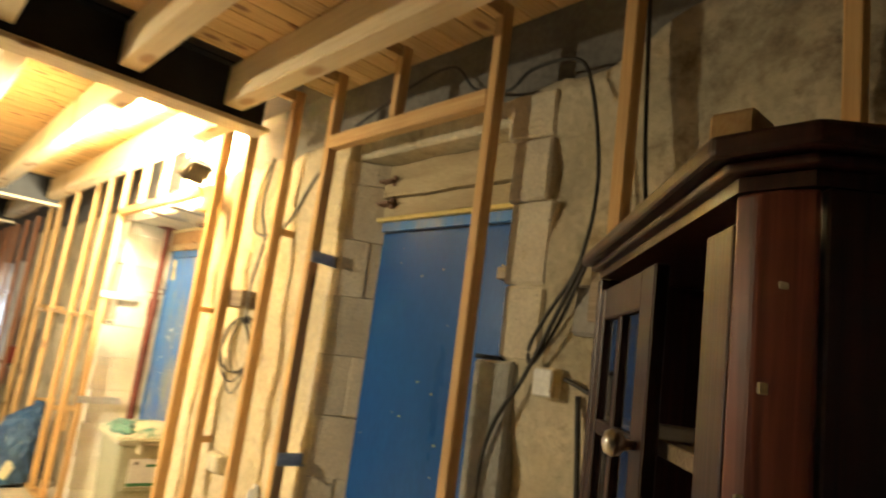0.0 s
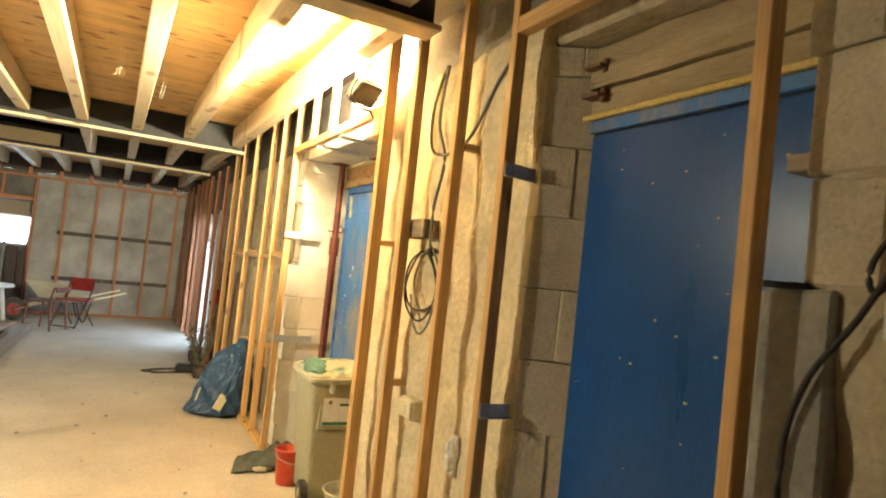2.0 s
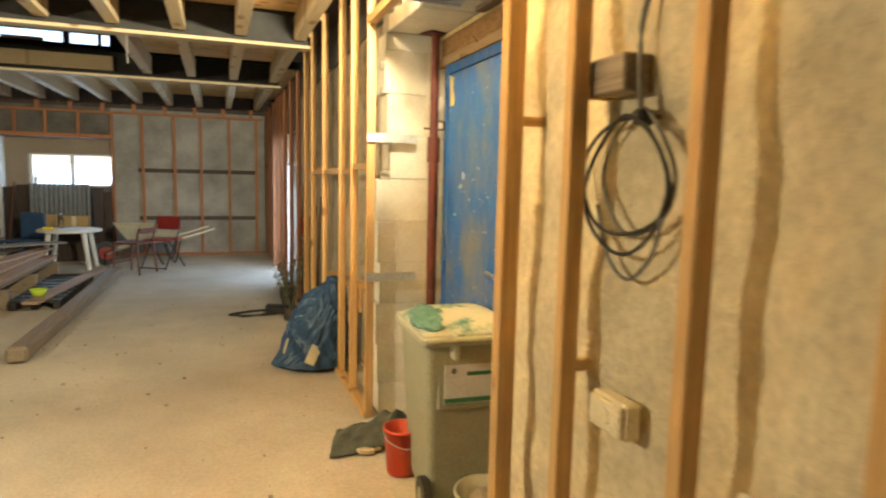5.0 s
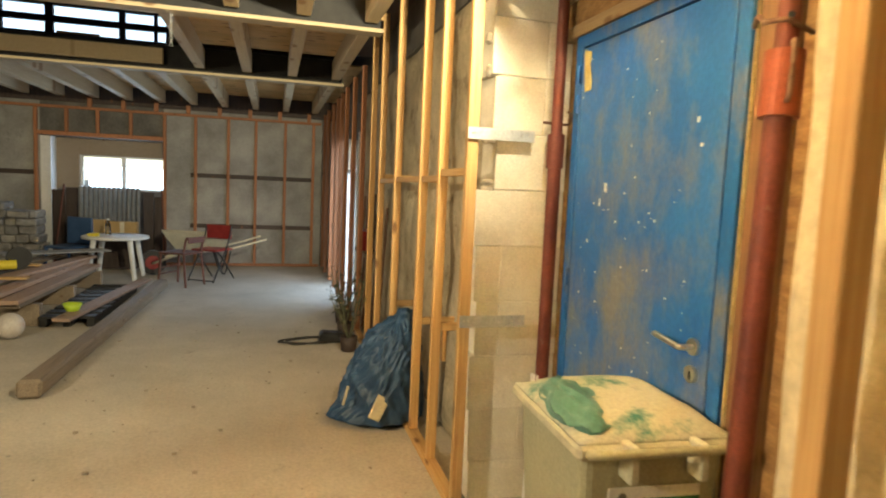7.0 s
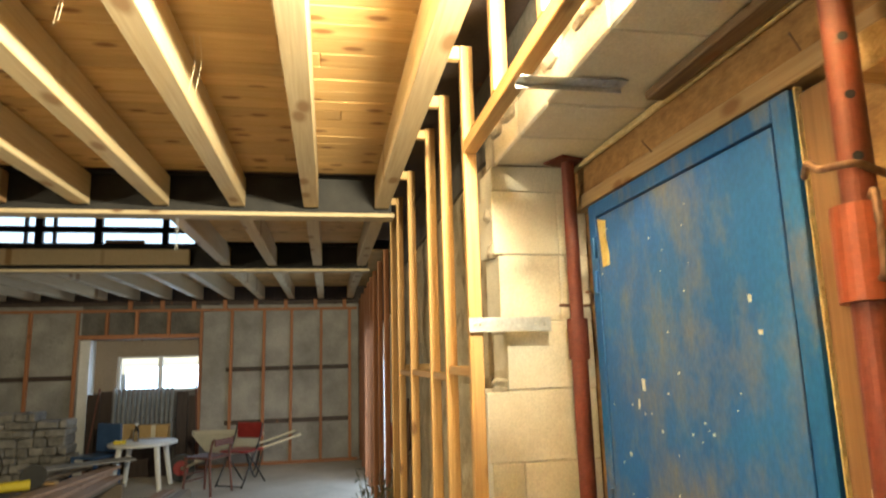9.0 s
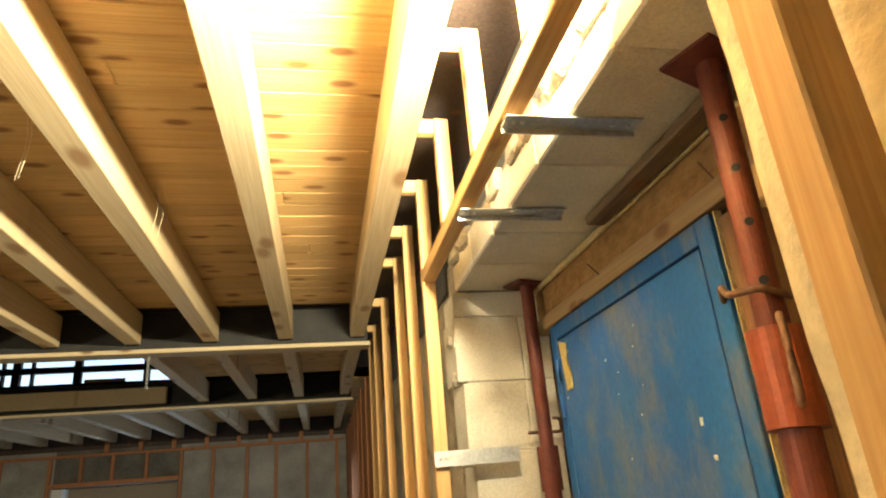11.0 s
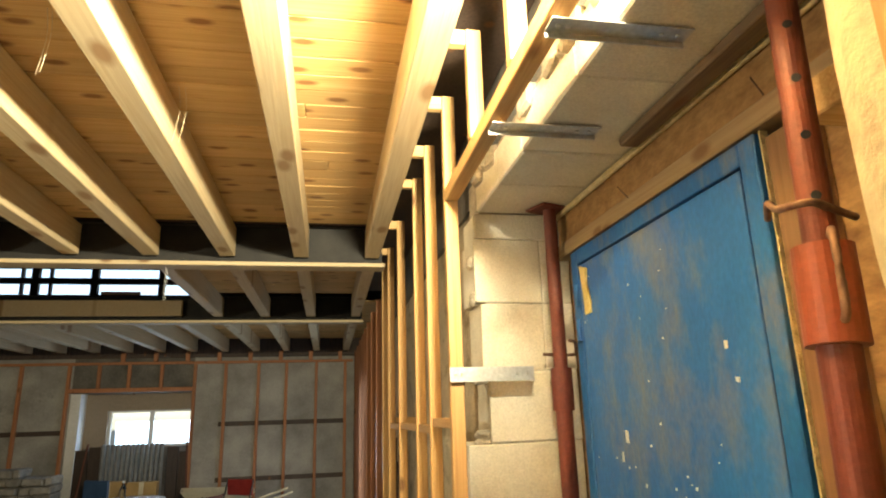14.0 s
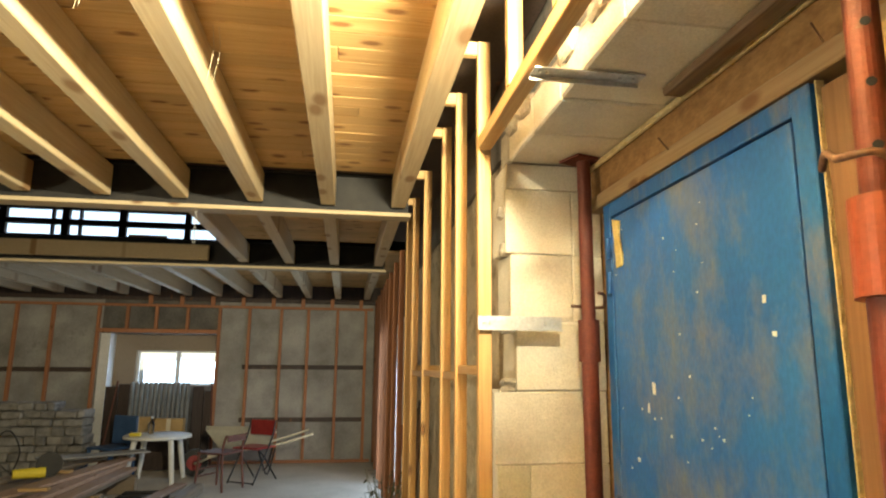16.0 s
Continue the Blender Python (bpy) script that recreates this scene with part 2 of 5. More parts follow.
M_CREAM = mat("cream_plastic", (0.60, 0.54, 0.38), (0.70, 0.63, 0.46), 10.0, 0.45, 0.05, dirt=((0.35, 0.28, 0.18), 9.0, 0.66))
M_BLACK = mat("black_plastic", (0.012, 0.012, 0.012), (0.022, 0.021, 0.02), 12.0, 0.5, 0.05)
M_CABLE = mat("black_cable", (0.014, 0.013, 0.012), (0.03, 0.027, 0.024), 20.0, 0.6, 0.0)
M_GREYCABLE = mat("grey_cable", (0.13, 0.12, 0.10), (0.19, 0.175, 0.15), 20.0, 0.6, 0.0)
M_BIN = mat("olive_plastic", (0.33, 0.325, 0.22), (0.40, 0.39, 0.27), 3.0, 0.5, 0.05, dirt=((0.36, 0.33, 0.25), 5.0, 0.60))
M_BINLID = mat("dusty_green_lid", (0.025, 0.17, 0.15), (0.05, 0.24, 0.21), 3.0, 0.55, 0.05, dirt=((0.50, 0.50, 0.40), 3.0, 0.36, 0.10))
M_TEAL = mat("teal_plastic", (0.05, 0.17, 0.15), (0.11, 0.25, 0.22), 5.0, 0.5, 0.2, dirt=((0.42, 0.44, 0.36), 6.0, 0.56, 0.15))
M_BINRIM = mat("dusty_rim", (0.42, 0.41, 0.30), (0.56, 0.54, 0.42), 8.0, 0.6, 0.05)
M_PAPER = mat("white_label", (0.66, 0.66, 0.62), (0.76, 0.76, 0.72), 9.0, 0.7, 0.02)
M_GREEN = mat("green_print", (0.02, 0.16, 0.06), (0.03, 0.20, 0.08), 9.0, 0.7, 0.0)
M_REDPLASTIC = mat("red_plastic", (0.55, 0.05, 0.02), (0.64, 0.075, 0.03), 6.0, 0.45, 0.05, dirt=((0.50, 0.42, 0.36), 14.0, 0.62))
M_BAG = mat("blue_sack", (0.018, 0.055, 0.13), (0.035, 0.09, 0.19), 5.0, 0.42, 0.5, fine=25, dirt=((0.14, 0.14, 0.13), 5.0, 0.62))
M_TARP = mat("grey_green_tarp", (0.05, 0.06, 0.05), (0.10, 0.11, 0.09), 9.0, 0.8, 0.5)
M_STONE = mat("rubble_stone", (0.17, 0.16, 0.15), (0.36, 0.34, 0.31), 7.0, 0.92, 0.5, vary=0.25)
M_REDWOOD = mat("red_lacquer", (0.22, 0.015, 0.015), (0.32, 0.03, 0.025), 7.0, 0.4, 0.05)
M_BROWNWOOD = wood("brown_chair_wood", (0.16, 0.06, 0.04), (0.09, 0.03, 0.02), 2, knots=False)
M_YELLOW = mat("yellow_plastic", (0.70, 0.55, 0.03), (0.80, 0.64, 0.05), 6.0, 0.5, 0.05)
M_LIME = mat("lime_plastic", (0.45, 0.62, 0.03), (0.52, 0.70, 0.05), 6.0, 0.5, 0.0)
M_CARD = mat("cardboard", (0.40, 0.26, 0.10), (0.52, 0.35, 0.15), 6.0, 0.85, 0.1)
M_IRON = mat("cast_iron_grey", (0.16, 0.16, 0.155), (0.24, 0.24, 0.23), 8.0, 0.6, 0.1)
M_PLANT = mat("dry_plant", (0.05, 0.055, 0.03), (0.12, 0.12, 0.07), 12.0, 0.9, 0.2)
M_GLASS = glass_mat("pane_glass", (0.93, 0.95, 0.95))
M_BLUECHAIR = mat("blue_plastic", (0.03, 0.08, 0.19), (0.05, 0.11, 0.25), 6.0, 0.5, 0.0)
M_GROUND = mat("earth", (0.10, 0.09, 0.06), (0.16, 0.15, 0.10), 0.4, 0.95, 0.2)
M_SLAT = wood("brown_slat", (0.13, 0.06, 0.04), (0.07, 0.03, 0.02), 2, vary=0.15)
M_SKYBOARD = wood("orange_board", (0.60, 0.30, 0.10), (0.45, 0.20, 0.06), 0, vary=0.1)


# ---- building helpers ----
def boxm(bm, x0, x1, y0, y1, z0, z1, bev=0.0, m=None):
    """A box between the corners, its edges bevelled by bev, added to bm."""
    v = bmesh.ops.create_cube(bm, size=1)["verts"]
    for q in v:
        q.co = Vector(((x0 + x1) / 2 + q.co.x * (x1 - x0), (y0 + y1) / 2 + q.co.y * (y1 - y0), (z0 + z1) / 2 + q.co.z * (z1 - z0)))
    if m is not None:
        bmesh.ops.transform(bm, matrix=m, verts=v)
    if bev:
        es = list({e for q in v for e in q.link_edges})
        bmesh.ops.bevel(bm, geom=es, offset=bev, segments=1, affect='EDGES', profile=0.5)
    return bm


def box(*a, **k):
    return boxm(bmesh.new(), *a, **k)


def cyl(bm, p, q, r, r2=None, seg=16):
    """A capped cylinder or cone from p to q."""
    p, q = Vector(p), Vector(q)
    d = q - p
    m = Matrix.Translation((p + q) / 2) @ d.to_track_quat('Z', 'Y').to_matrix().to_4x4()
    bmesh.ops.create_cone(bm, cap_ends=True, segments=seg, radius1=r, radius2=r if r2 is None else r2, depth=d.length, matrix=m)
    return bm


def tube(pts, r, seg=8, closed=False):
    """A bent round bar or cable through points, smoothed."""
    P = [Vector(p) for p in pts]
    out = []
    N = len(P)
    for i in range(N if closed else N - 1):
        a, b, c, d = (P[(i - 1) % N], P[i], P[(i + 1) % N], P[(i + 2) % N]) if closed else (P[max(i - 1, 0)], P[i], P[i + 1], P[min(i + 2, N - 1)])
        for k in range(6):
            t = k / 6
            out.append(0.5 * ((2 * b) + (c - a) * t + (2 * a - 5 * b + 4 * c - d) * t * t + (3 * b - a - 3 * c + d) * t ** 3))
    if not closed:
        out.append(P[-1])
    bm = bmesh.new()
    rings = []
    n = len(out)
    for i, o in enumerate(out):
        tan = (out[(i + 1) % n] - out[i - 1]) if closed else (out[min(i + 1, n - 1)] - out[max(i - 1, 0)])
        qt = tan.to_track_quat('Z', 'Y')
        rings.append([bm.verts.new(o + qt @ Vector((r * math.cos(2 * math.pi * k / seg), r * math.sin(2 * math.pi * k / seg), 0))) for k in range(seg)])
    for i in range(n if closed else n - 1):
        a, b = rings[i], rings[(i + 1) % n]
        for k in range(seg):
            bm.faces.new((a[k], a[(k + 1) % seg], b[(k + 1) % seg], b[k]))
    if not closed:
        bm.faces.new(rings[0][::-1])
        bm.faces.new(rings[-1])
    for f in bm.faces:
        f.smooth = True
    return bm


def lathe(profile, seg=24, m=None):
    """A round body from (radius, height) pairs."""
    bm = bmesh.new()
    rings = [[bm.verts.new((r * math.cos(2 * math.pi * k / seg), r * math.sin(2 * math.pi * k / seg), z)) for k in range(seg)] for r, z in profile]
    for a, b in zip(rings, rings[1:]):
        for k in range(seg):
            f = bm.faces.new((a[k], a[(k + 1) % seg], b[(k + 1) % seg], b[k]))
            f.smooth = True
    bm.faces.new(rings[0][::-1])
    bm.faces.new(rings[-1])
    if m is not None:
        bm.transform(m)
    return bm


def rough_up(bm, amount, scale, seed=0.0):
    """Push vertices about by a noise, for worn and uneven shapes."""
    for v in bm.verts:
        v.co += noise.noise_vector(v.co * scale + Vector((seed, seed * 1.7, seed * 0.6))) * amount
    return bm


def prism_yz(pts, x0, x1):
    """A thin plate over an outline in the y-z plane."""
    bm = bmesh.new()
    a = [bm.verts.new((x0, y, z)) for y, z in pts]
    b = [bm.verts.new((x1, y, z)) for y, z in pts]
    bm.faces.new(a)
    bm.faces.new(b[::-1])
    for k in range(len(pts)):
        bm.faces.new((a[k], b[k], b[(k + 1) % len(pts)], a[(k + 1) % len(pts)]))
    return bm


def part(name, bm, material, parent=None, label=""):
    me = bpy.data.meshes.new(name)
    bmesh.ops.recalc_face_normals(bm, faces=bm.faces)
    bm.to_mesh(me)
    bm.free()
    me.materials.append(material)
    ob = new(name, me)
    if parent:
        ob.parent = parent
    if label:
        ob["label"] = label
    return ob


def thing(name, label, category, group="", at=None, kind=""):
    e = new(name)
    e.empty_display_size = 0.1
    if at is not None:
        e.matrix_world = at if isinstance(at, Matrix) else Matrix.Translation(at)
    return tagged(e, label, category, group, kind)


def solid(name, bm, material, label, category, group="", kind=""):
    return tagged(part(name, bm, material), label, category, group, kind)


def structure(name, bm, material, label=""):
    return tagged(part(name, bm, material), label, kind="structure")


def grid_wall(axis_x, y0, y1, z0, z1, step, amount, seed, top=None):
    """A rough upright sheet facing -x, with its back 0.1 m behind."""
    bm = bmesh.new()
    ny, nz = max(2, int((y1 - y0) / step)), max(2, int((z1 - z0) / step))
    vs = []
    for i in range(ny + 1):
        row = []
        for k in range(nz + 1):
            y, z = y0 + (y1 - y0) * i / ny, z0 + (z1 - z0) * k / nz
            if top:
                z = z0 + (top(y) - z0) * k / nz
            edge = min(i, ny - i, k, nz - k)
            d = noise.fractal(Vector((y * 1.6 + seed, z * 1.6, seed)), 0.9, 2.1, 5) * amount * (1 if edge else 0.35)
            row.append(bm.verts.new((axis_x + d, y, z)))
        vs.append(row)
    for i in range(ny):
        for k in range(nz):
            bm.faces.new((vs[i][k], vs[i][k + 1], vs[i + 1][k + 1], vs[i + 1][k]))
    edge = ([vs[i][0] for i in range(ny + 1)] + [vs[ny][k] for k in range(1, nz + 1)] + [vs[i][nz] for i in range(ny - 1, -1, -1)] + [vs[0][k] for k in range(nz - 1, 0, -1)])
    back = [bm.verts.new((axis_x + 0.47, v.co.y, v.co.z)) for v in edge]
    n = len(edge)
    for i in range(n):
        bm.faces.new((edge[i], edge[(i + 1) % n], back[(i + 1) % n], back[i]))
    bm.faces.new(back)
    for f in bm.faces:
        f.smooth = True
    return bm


# ---- the large structure ----
FLOOR_S, FLOOR_N, WEST = -8.0, 9.2, -6.4
bm = bmesh.new()
bmesh.ops.create_grid(bm, x_segments=70, y_segments=160, size=1)
for v in bm.verts:
    v.co = Vector((WEST - 0.2 + (v.co.x + 1) / 2 * 7.6, FLOOR_S - 0.2 + (v.co.y + 1) / 2 * (FLOOR_N - FLOOR_S + 0.4), 0))
    v.co.z = noise.fractal(v.co * 0.9, 1, 2, 4) * 0.006 - 0.004
floor = structure("floor", bm, M_SCREED, "dusty beige concrete screed floor")
structure("ground", box(-150, 150, -150, 150, -0.32, -0.22), M_GROUND, "bare earth outside")

D1S, D1N, D1T = -4.10, -3.09, 2.36      # first doorway
D2S, D2N, D2T = -1.66, 0.04, 2.29       # second doorway
WX = 0.13
WT = 2.46


def ragged(y):
    """Height of the broken plaster edge, rising towards the south."""
    return WT + min(0.32, max(0.0, (-4.35 - y) * 0.42)) + 0.035 * noise.fractal(Vector((y * 5, 0.3, 0)), 0.8, 2.1, 4)


wall_east = structure("wall_east", grid_wall(WX, FLOOR_S, D1S, 0, WT, 0.04, 0.05, 3.0, ragged), M_PLASTER, "rough lime-plastered masonry wall")
structure("wall_east_middle", grid_wall(WX, D1N, D2S, 0, WT, 0.03, 0.045, 7.0, ragged), M_PLASTER_PALE, "rough lime-plastered masonry wall between the doors")
structure("wall_east_north", grid_wall(0.24, 0.22, 5.0, 0, WT, 0.05, 0.05, 11.0), M_PLASTER, "rough brownish plastered wall behind studs")
structure("wall_east_end", grid_wall(0.24, 6.5, FLOOR_N, 0, WT, 0.1, 0.03, 15.0), M_RENDERED, "rough grey rendered wall")
structure("wall_east_lintel", box(0.24, 0.7, 5.0, 6.5, 2.08, WT), M_CONCRETE, "concrete lintel")
structure("lintel_1", rough_up(box(WX + 0.01, 0.6, D1S, D1N, D1T, WT, 0.01), 0.01, 5), M_PLASTER, "rough lintel above the door")
structure("lintel_2", rough_up(box(0.02 + WX, 0.6, D2S, D2N + 0.18, D2T + 0.02, WT, 0.01), 0.006, 5), M_MORTAR, "mortar bed above block lintel")
structure("wall_upper", box(0.22, 0.7, FLOOR_S, FLOOR_N, WT + 0.002, 3.0), M_CONCRETE, "dark concrete ring beam")
structure("wall_back_1", box(0.36, 0.62, D1S - 0.02, D1N + 0.02, 0.0, D1T), M_BLOCK_OLD, "block infill behind the door")
structure("wall_back_2", box(0.50, 0.62, D2S - 0.02, D2N + 0.18, 0.0, D2T), M_OSB, "panel behind the door")

FW = 8.32
NX0, NX1, NZ = -4.22, -2.48, 1.98
structure("wall_north_a", box(NX1, 0.24, FW, FW + 0.5, 0, 2.50), M_RENDERED, "grey rendered end wall with stains")
structure("wall_north_b", box(WEST, NX0, FW, FW + 0.5, 0, 2.50), M_RENDERED, "grey rendered end wall with stains")
structure("wall_north_c", box(NX0, NX1, FW, FW + 0.5, NZ, 2.50), M_CONCRETE, "concrete above the window niche")
structure("wall_north_sill", box(NX0, NX1, FW + 0.26, FW + 0.5, 0, 1.17), M_CONCRETE, "wall below the window")
structure("wall_north_side", box(NX0, -3.76, FW + 0.26, FW + 0.5, 1.17, NZ), M_GREYWOOD, "brown boarded side of the window niche")
structure("wall_north_head", box(-3.76, NX1, FW + 0.26, FW + 0.5, 1.72, NZ), M_GREYWOOD, "boarding above the window")
structure("niche_reveal", box(NX0 - 0.0, NX0 + 0.14, FW - 0.004, FW + 0.255, 0.0, NZ - 0.003), M_WHITE, "white painted niche side")
# west and south walls are out of view, added to close the room
structure("wall_west", box(WEST - 0.3, WEST, FLOOR_S, FLOOR_N, 0, 5.2), M_RENDERED, "rendered wall")
structure("wall_south", box(WEST, 0.7, FLOOR_S - 0.3, FLOOR_S, 0, 5.2), M_RENDERED, "rendered wall")

# upper storey seen through the open floor
UZ0, UZ1 = 3.50, 3.93
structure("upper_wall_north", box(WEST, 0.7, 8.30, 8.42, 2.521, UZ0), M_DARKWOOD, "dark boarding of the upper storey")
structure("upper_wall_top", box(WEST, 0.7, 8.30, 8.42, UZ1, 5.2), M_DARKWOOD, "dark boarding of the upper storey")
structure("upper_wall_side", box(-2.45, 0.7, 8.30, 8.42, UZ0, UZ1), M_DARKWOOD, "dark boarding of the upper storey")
# upper east wall and roof are unseen, added to shut the sky out
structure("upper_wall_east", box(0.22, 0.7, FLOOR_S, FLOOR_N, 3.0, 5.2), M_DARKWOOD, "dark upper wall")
structure("roof", box(WEST - 0.3, 0.7, FLOOR_S - 0.3, FLOOR_N, 5.2, 5.3), M_DARKWOOD, "unseen dark roof closing the upper void")
lattice = thing("slatted_opening", "dark timber lattice with daylight behind it", "window slats", at=(0, 0, 0))
part("rail", box(WEST, -2.45, 8.31, 8.40, 3.68, 3.77), M_SLAT, lattice)
for x, w in ((-5.86, 0.11), (-5.13, 0.035), (-4.94, 0.11), (-4.72, 0.035), (-4.08, 0.11), (-3.08, 0.09), (-2.6, 0.05)):
    part("upright", box(x - w / 2, x + w / 2, 8.315, 8.395, UZ0 - 0.02, UZ1 + 0.02), M_SLAT, lattice)
for x0, x1, z0, z1 in ((-4.05, -3.45, 3.49, 3.60),):
    part("board", box(x0, x1, 8.55, 8.58, z0, z1), M_SKYBOARD, lattice)

# joists, beams and ceiling
JZ, JH = 2.585, 0.195
JX = [-0.132 - 0.472 * i for i in range(14)]
BEAMS = (-2.47, 2.03, 4.66)
BAYS = ((FLOOR_S, -2.53), (-2.41, 1.97), (2.09, 4.60), (4.72, 8.26))
for bi, (y0, y1) in enumerate(BAYS):
    for i, x in enumerate(JX):
        x -= 0.11 if bi == 0 else 0.0
        if bi == 2 and i > 3:
            continue
        ob = solid("joist", box(x - 0.048, x + 0.048, y0 + 0.004, y1 - 0.004, JZ, JZ + JH, 0.004), M_JOIST,
                   "pale planed timber ceiling joist" if bi != 3 else "pale timber joist in the dim end bay", "joist", "ceiling joists")
for y in BEAMS:
    b = thing("ceiling_beam", "dark steel beam with a pale plank along its bottom", "beam", "ceiling beams", at=(0, y, JZ))
    x0 = WEST + 0.01
    part("web", box(x0, -0.06, -0.012, 0.012, -0.034, JH + 0.02), M_STEEL_DARK, b)
    part("top_flange", box(x0, -0.06, -0.055, 0.055, JH + 0.022, JH + 0.035), M_STEEL_DARK, b)
    part("plank", box(x0, -0.045, -0.075, 0.075, -0.062, -0.035, 0.004), M_FLANGE, b, "pale plank")
CZ = JZ + JH + 0.002
rnd = random.Random(5)


def boards(y0, y1, x0, x1, wide=0.118):
    bm = bmesh.new()
    y = y0
    while y < y1 - 0.02:
        ye = min(y + wide, y1)
        x = x0
        while x < x1 - 0.05:
            xe = min(x + rnd.uniform(1.3, 2.6), x1)
            if x1 - xe < 0.3:
                xe = x1
            dz = rnd.uniform(0, 0.0025)
            boxm(bm, x + 0.0006, xe - 0.0006, y + 0.0012, ye - 0.0012, CZ + dz, CZ + 0.02 + dz, 0.004)
            x = xe
        y = ye
    return bm


structure("ceiling_south", boards(FLOOR_S, -2.66, -3.4, 0.20), M_BOARD, "knotty pine board ceiling")
structure("ceiling_middle", boards(-2.30, 1.83, -4.3, -0.09), M_BOARD, "knotty pine board ceiling between the beams")
structure("ceiling_bay", boards(2.2, 4.3, -1.57, -0.09, 0.14), M_BOARD, "pine board ceiling in shade")
structure("ceiling_north", boards(4.8, 8.24, WEST, 0.20, 0.16), M_BOARD, "pine board ceiling in the dim end bay")
structure("ceiling_west_a", box(WEST, -3.41, FLOOR_S, -2.5, CZ, CZ + 0.02), M_BOARD, "pine ceiling")
structure("ceiling_west_b", box(WEST, -4.31, -2.5, 1.85, CZ, CZ + 0.02), M_BOARD, "pine ceiling")
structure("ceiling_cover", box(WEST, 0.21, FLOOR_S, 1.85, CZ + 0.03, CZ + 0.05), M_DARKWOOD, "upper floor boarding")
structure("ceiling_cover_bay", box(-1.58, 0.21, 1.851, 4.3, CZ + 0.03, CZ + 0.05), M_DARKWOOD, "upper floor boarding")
solid("header_beam", rough_up(box(-6.3, -1.9, 4.52, 4.585, JZ + 0.004, JZ + 0.16, 0.006), 0.006, 3), M_JOIST, "pale timber header along the open floor", "beam")

# stud partition in front of the wall
SW, SD = 0.038, 0.048
STUD_TOP = 2.74


def stud(far, z0, z1, name="stud", label="orange-brown spruce stud of the wall frame", m=None, x0=0.0, lean=0.0):
    bm = box(x0, x0 + SD, far - SW, far, z0, z1, 0.003)
    return solid(name, bm, m or M_STUD, label, "stud", "wall studs")


STUDS = [-6.6, -6.05, -5.53, -5.02, -4.50, -4.0, -3.02, -2.64, -2.20, 0.0, 0.46, 0.87, 1.62, 2.28, 2.76]
for f in STUDS:
    stud(f, 0.045, STUD_TOP)
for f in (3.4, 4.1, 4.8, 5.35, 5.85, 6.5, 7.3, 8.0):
    stud(f, 0.045, 2.55, m=M_STUD_FAR, label="darker reddish timber stud towards the end wall")
solid("stud", box(0.0, 0.058, -1.872, -1.821, 0.045, STUD_TOP, 0.003), M_STUD, "broad spruce stud at the doorway", "stud", "wall studs")
for f in (-0.44, -0.88, -1.32):
    stud(f, 2.362, STUD_TOP, label="short spruce stud above the doorway")
stud(-3.47, 2.442, STUD_TOP, label="short spruce stud above the doorway")
solid("head_rail", box(0.0, SD, -1.820, -0.039, 2.31, 2.36, 0.003), M_STUD_Y, "spruce rail across the doorway head", "rail", "stud rails")
solid("head_rail", box(0.0, SD, -3.999, -3.059, 2.38, 2.44, 0.003), M_STUD_Y, "spruce rail across the doorway head", "rail", "stud rails")
for f in STUDS + [-1.828, -0.44, -0.88, -1.32, -3.47]:
    solid("top_nogging", box(-0.199 if f < -2.53 else -0.089, -0.001, f - 0.036, f - 0.002, STUD_TOP - 0.055, STUD_TOP - 0.002, 0.003), M_STUD_X, "short spruce block between joist and stud", "timber block", "top noggings")
for y0, y1 in ((-8, -4.08), (-3.15, -1.66), (0.0, 5.0)):
    solid("sole_plate", box(-0.005, SD + 0.005, y0, y1, 0.002, 0.044, 0.003), M_STUD_Y, "spruce sole plate on the floor", "timber rail", "sole plates")
for f, g, z in ((0.0, 0.46, 1.50), (0.46, 0.87, 1.47), (0.87, 1.62, 1.47), (1.62, 2.28, 1.46)):
    solid("nogging", box(0.008, 0.05, f + 0.001, g - SW - 0.001, z, z + 0.035, 0.003), M_STUD_Y, "short spruce nogging between studs", "timber block", "noggings")
for f, z in ((0.46, 0.72), (0.87, 0.66), (1.62, 0.62), (2.28, 1.49)):
    solid("tie_block", box(SD + 0.001, 0.262, f - 0.036, f - 0.005, z, z + 0.04, 0.003), M_STUD_X, "spruce block tying stud to wall", "timber block", "tie blocks")
solid("tie_strip", box(0.06, 0.08, 0.426, 0.456, 0.56, 0.735, 0.002), M_STUD, "loose spruce offcut hanging from a block", "timber block")
for f, z in ((-2.20, 1.66), (-2.655, 2.02), (-2.20, 0.97), (-1.83, 1.62)):
    solid("tie_block", box(SD + 0.001, 0.16, f - 0.03, f - 0.002, z, z + 0.03, 0.003), M_STUD_X, "brown spruce block tying stud to wall", "timber block", "tie blocks")
solid("wall_block", rough_up(box(0.055, 0.15, -2.36, -2.19, 1.665, 1.75, 0.004), 0.003, 9), M_GREYWOOD, "brown timber block fixed to the wall", "timber block")


def bracket(m):
    b = thing("steel_bracket", "flat galvanised steel strap fixing stud to masonry", "bracket", "steel brackets", at=m)
    part("strap", box(0.0, 0.30, -0.0015, 0.0015, -0.024, 0.024), M_GALV, b)
    part("lip", box(0.0, 0.30, -0.014, -0.002, -0.026, -0.022), M_GALV, b)
    for x in (0.02, 0.04, 0.24, 0.275):
        part("screw", cyl(bmesh.new(), (x, -0.001, 0), (x, -0.006, 0), 0.005, seg=8), M_CHROME, b)
    return b


br = bracket(pose(-0.004, -0.05, 1.68))
for m in (pose(-0.004, -0.052, 0.875), pose(0.0, -3.07, 1.90, 0, 3), pose(0.0, -3.07, 1.065, 0, 1)):
    copy_thing(br, m)
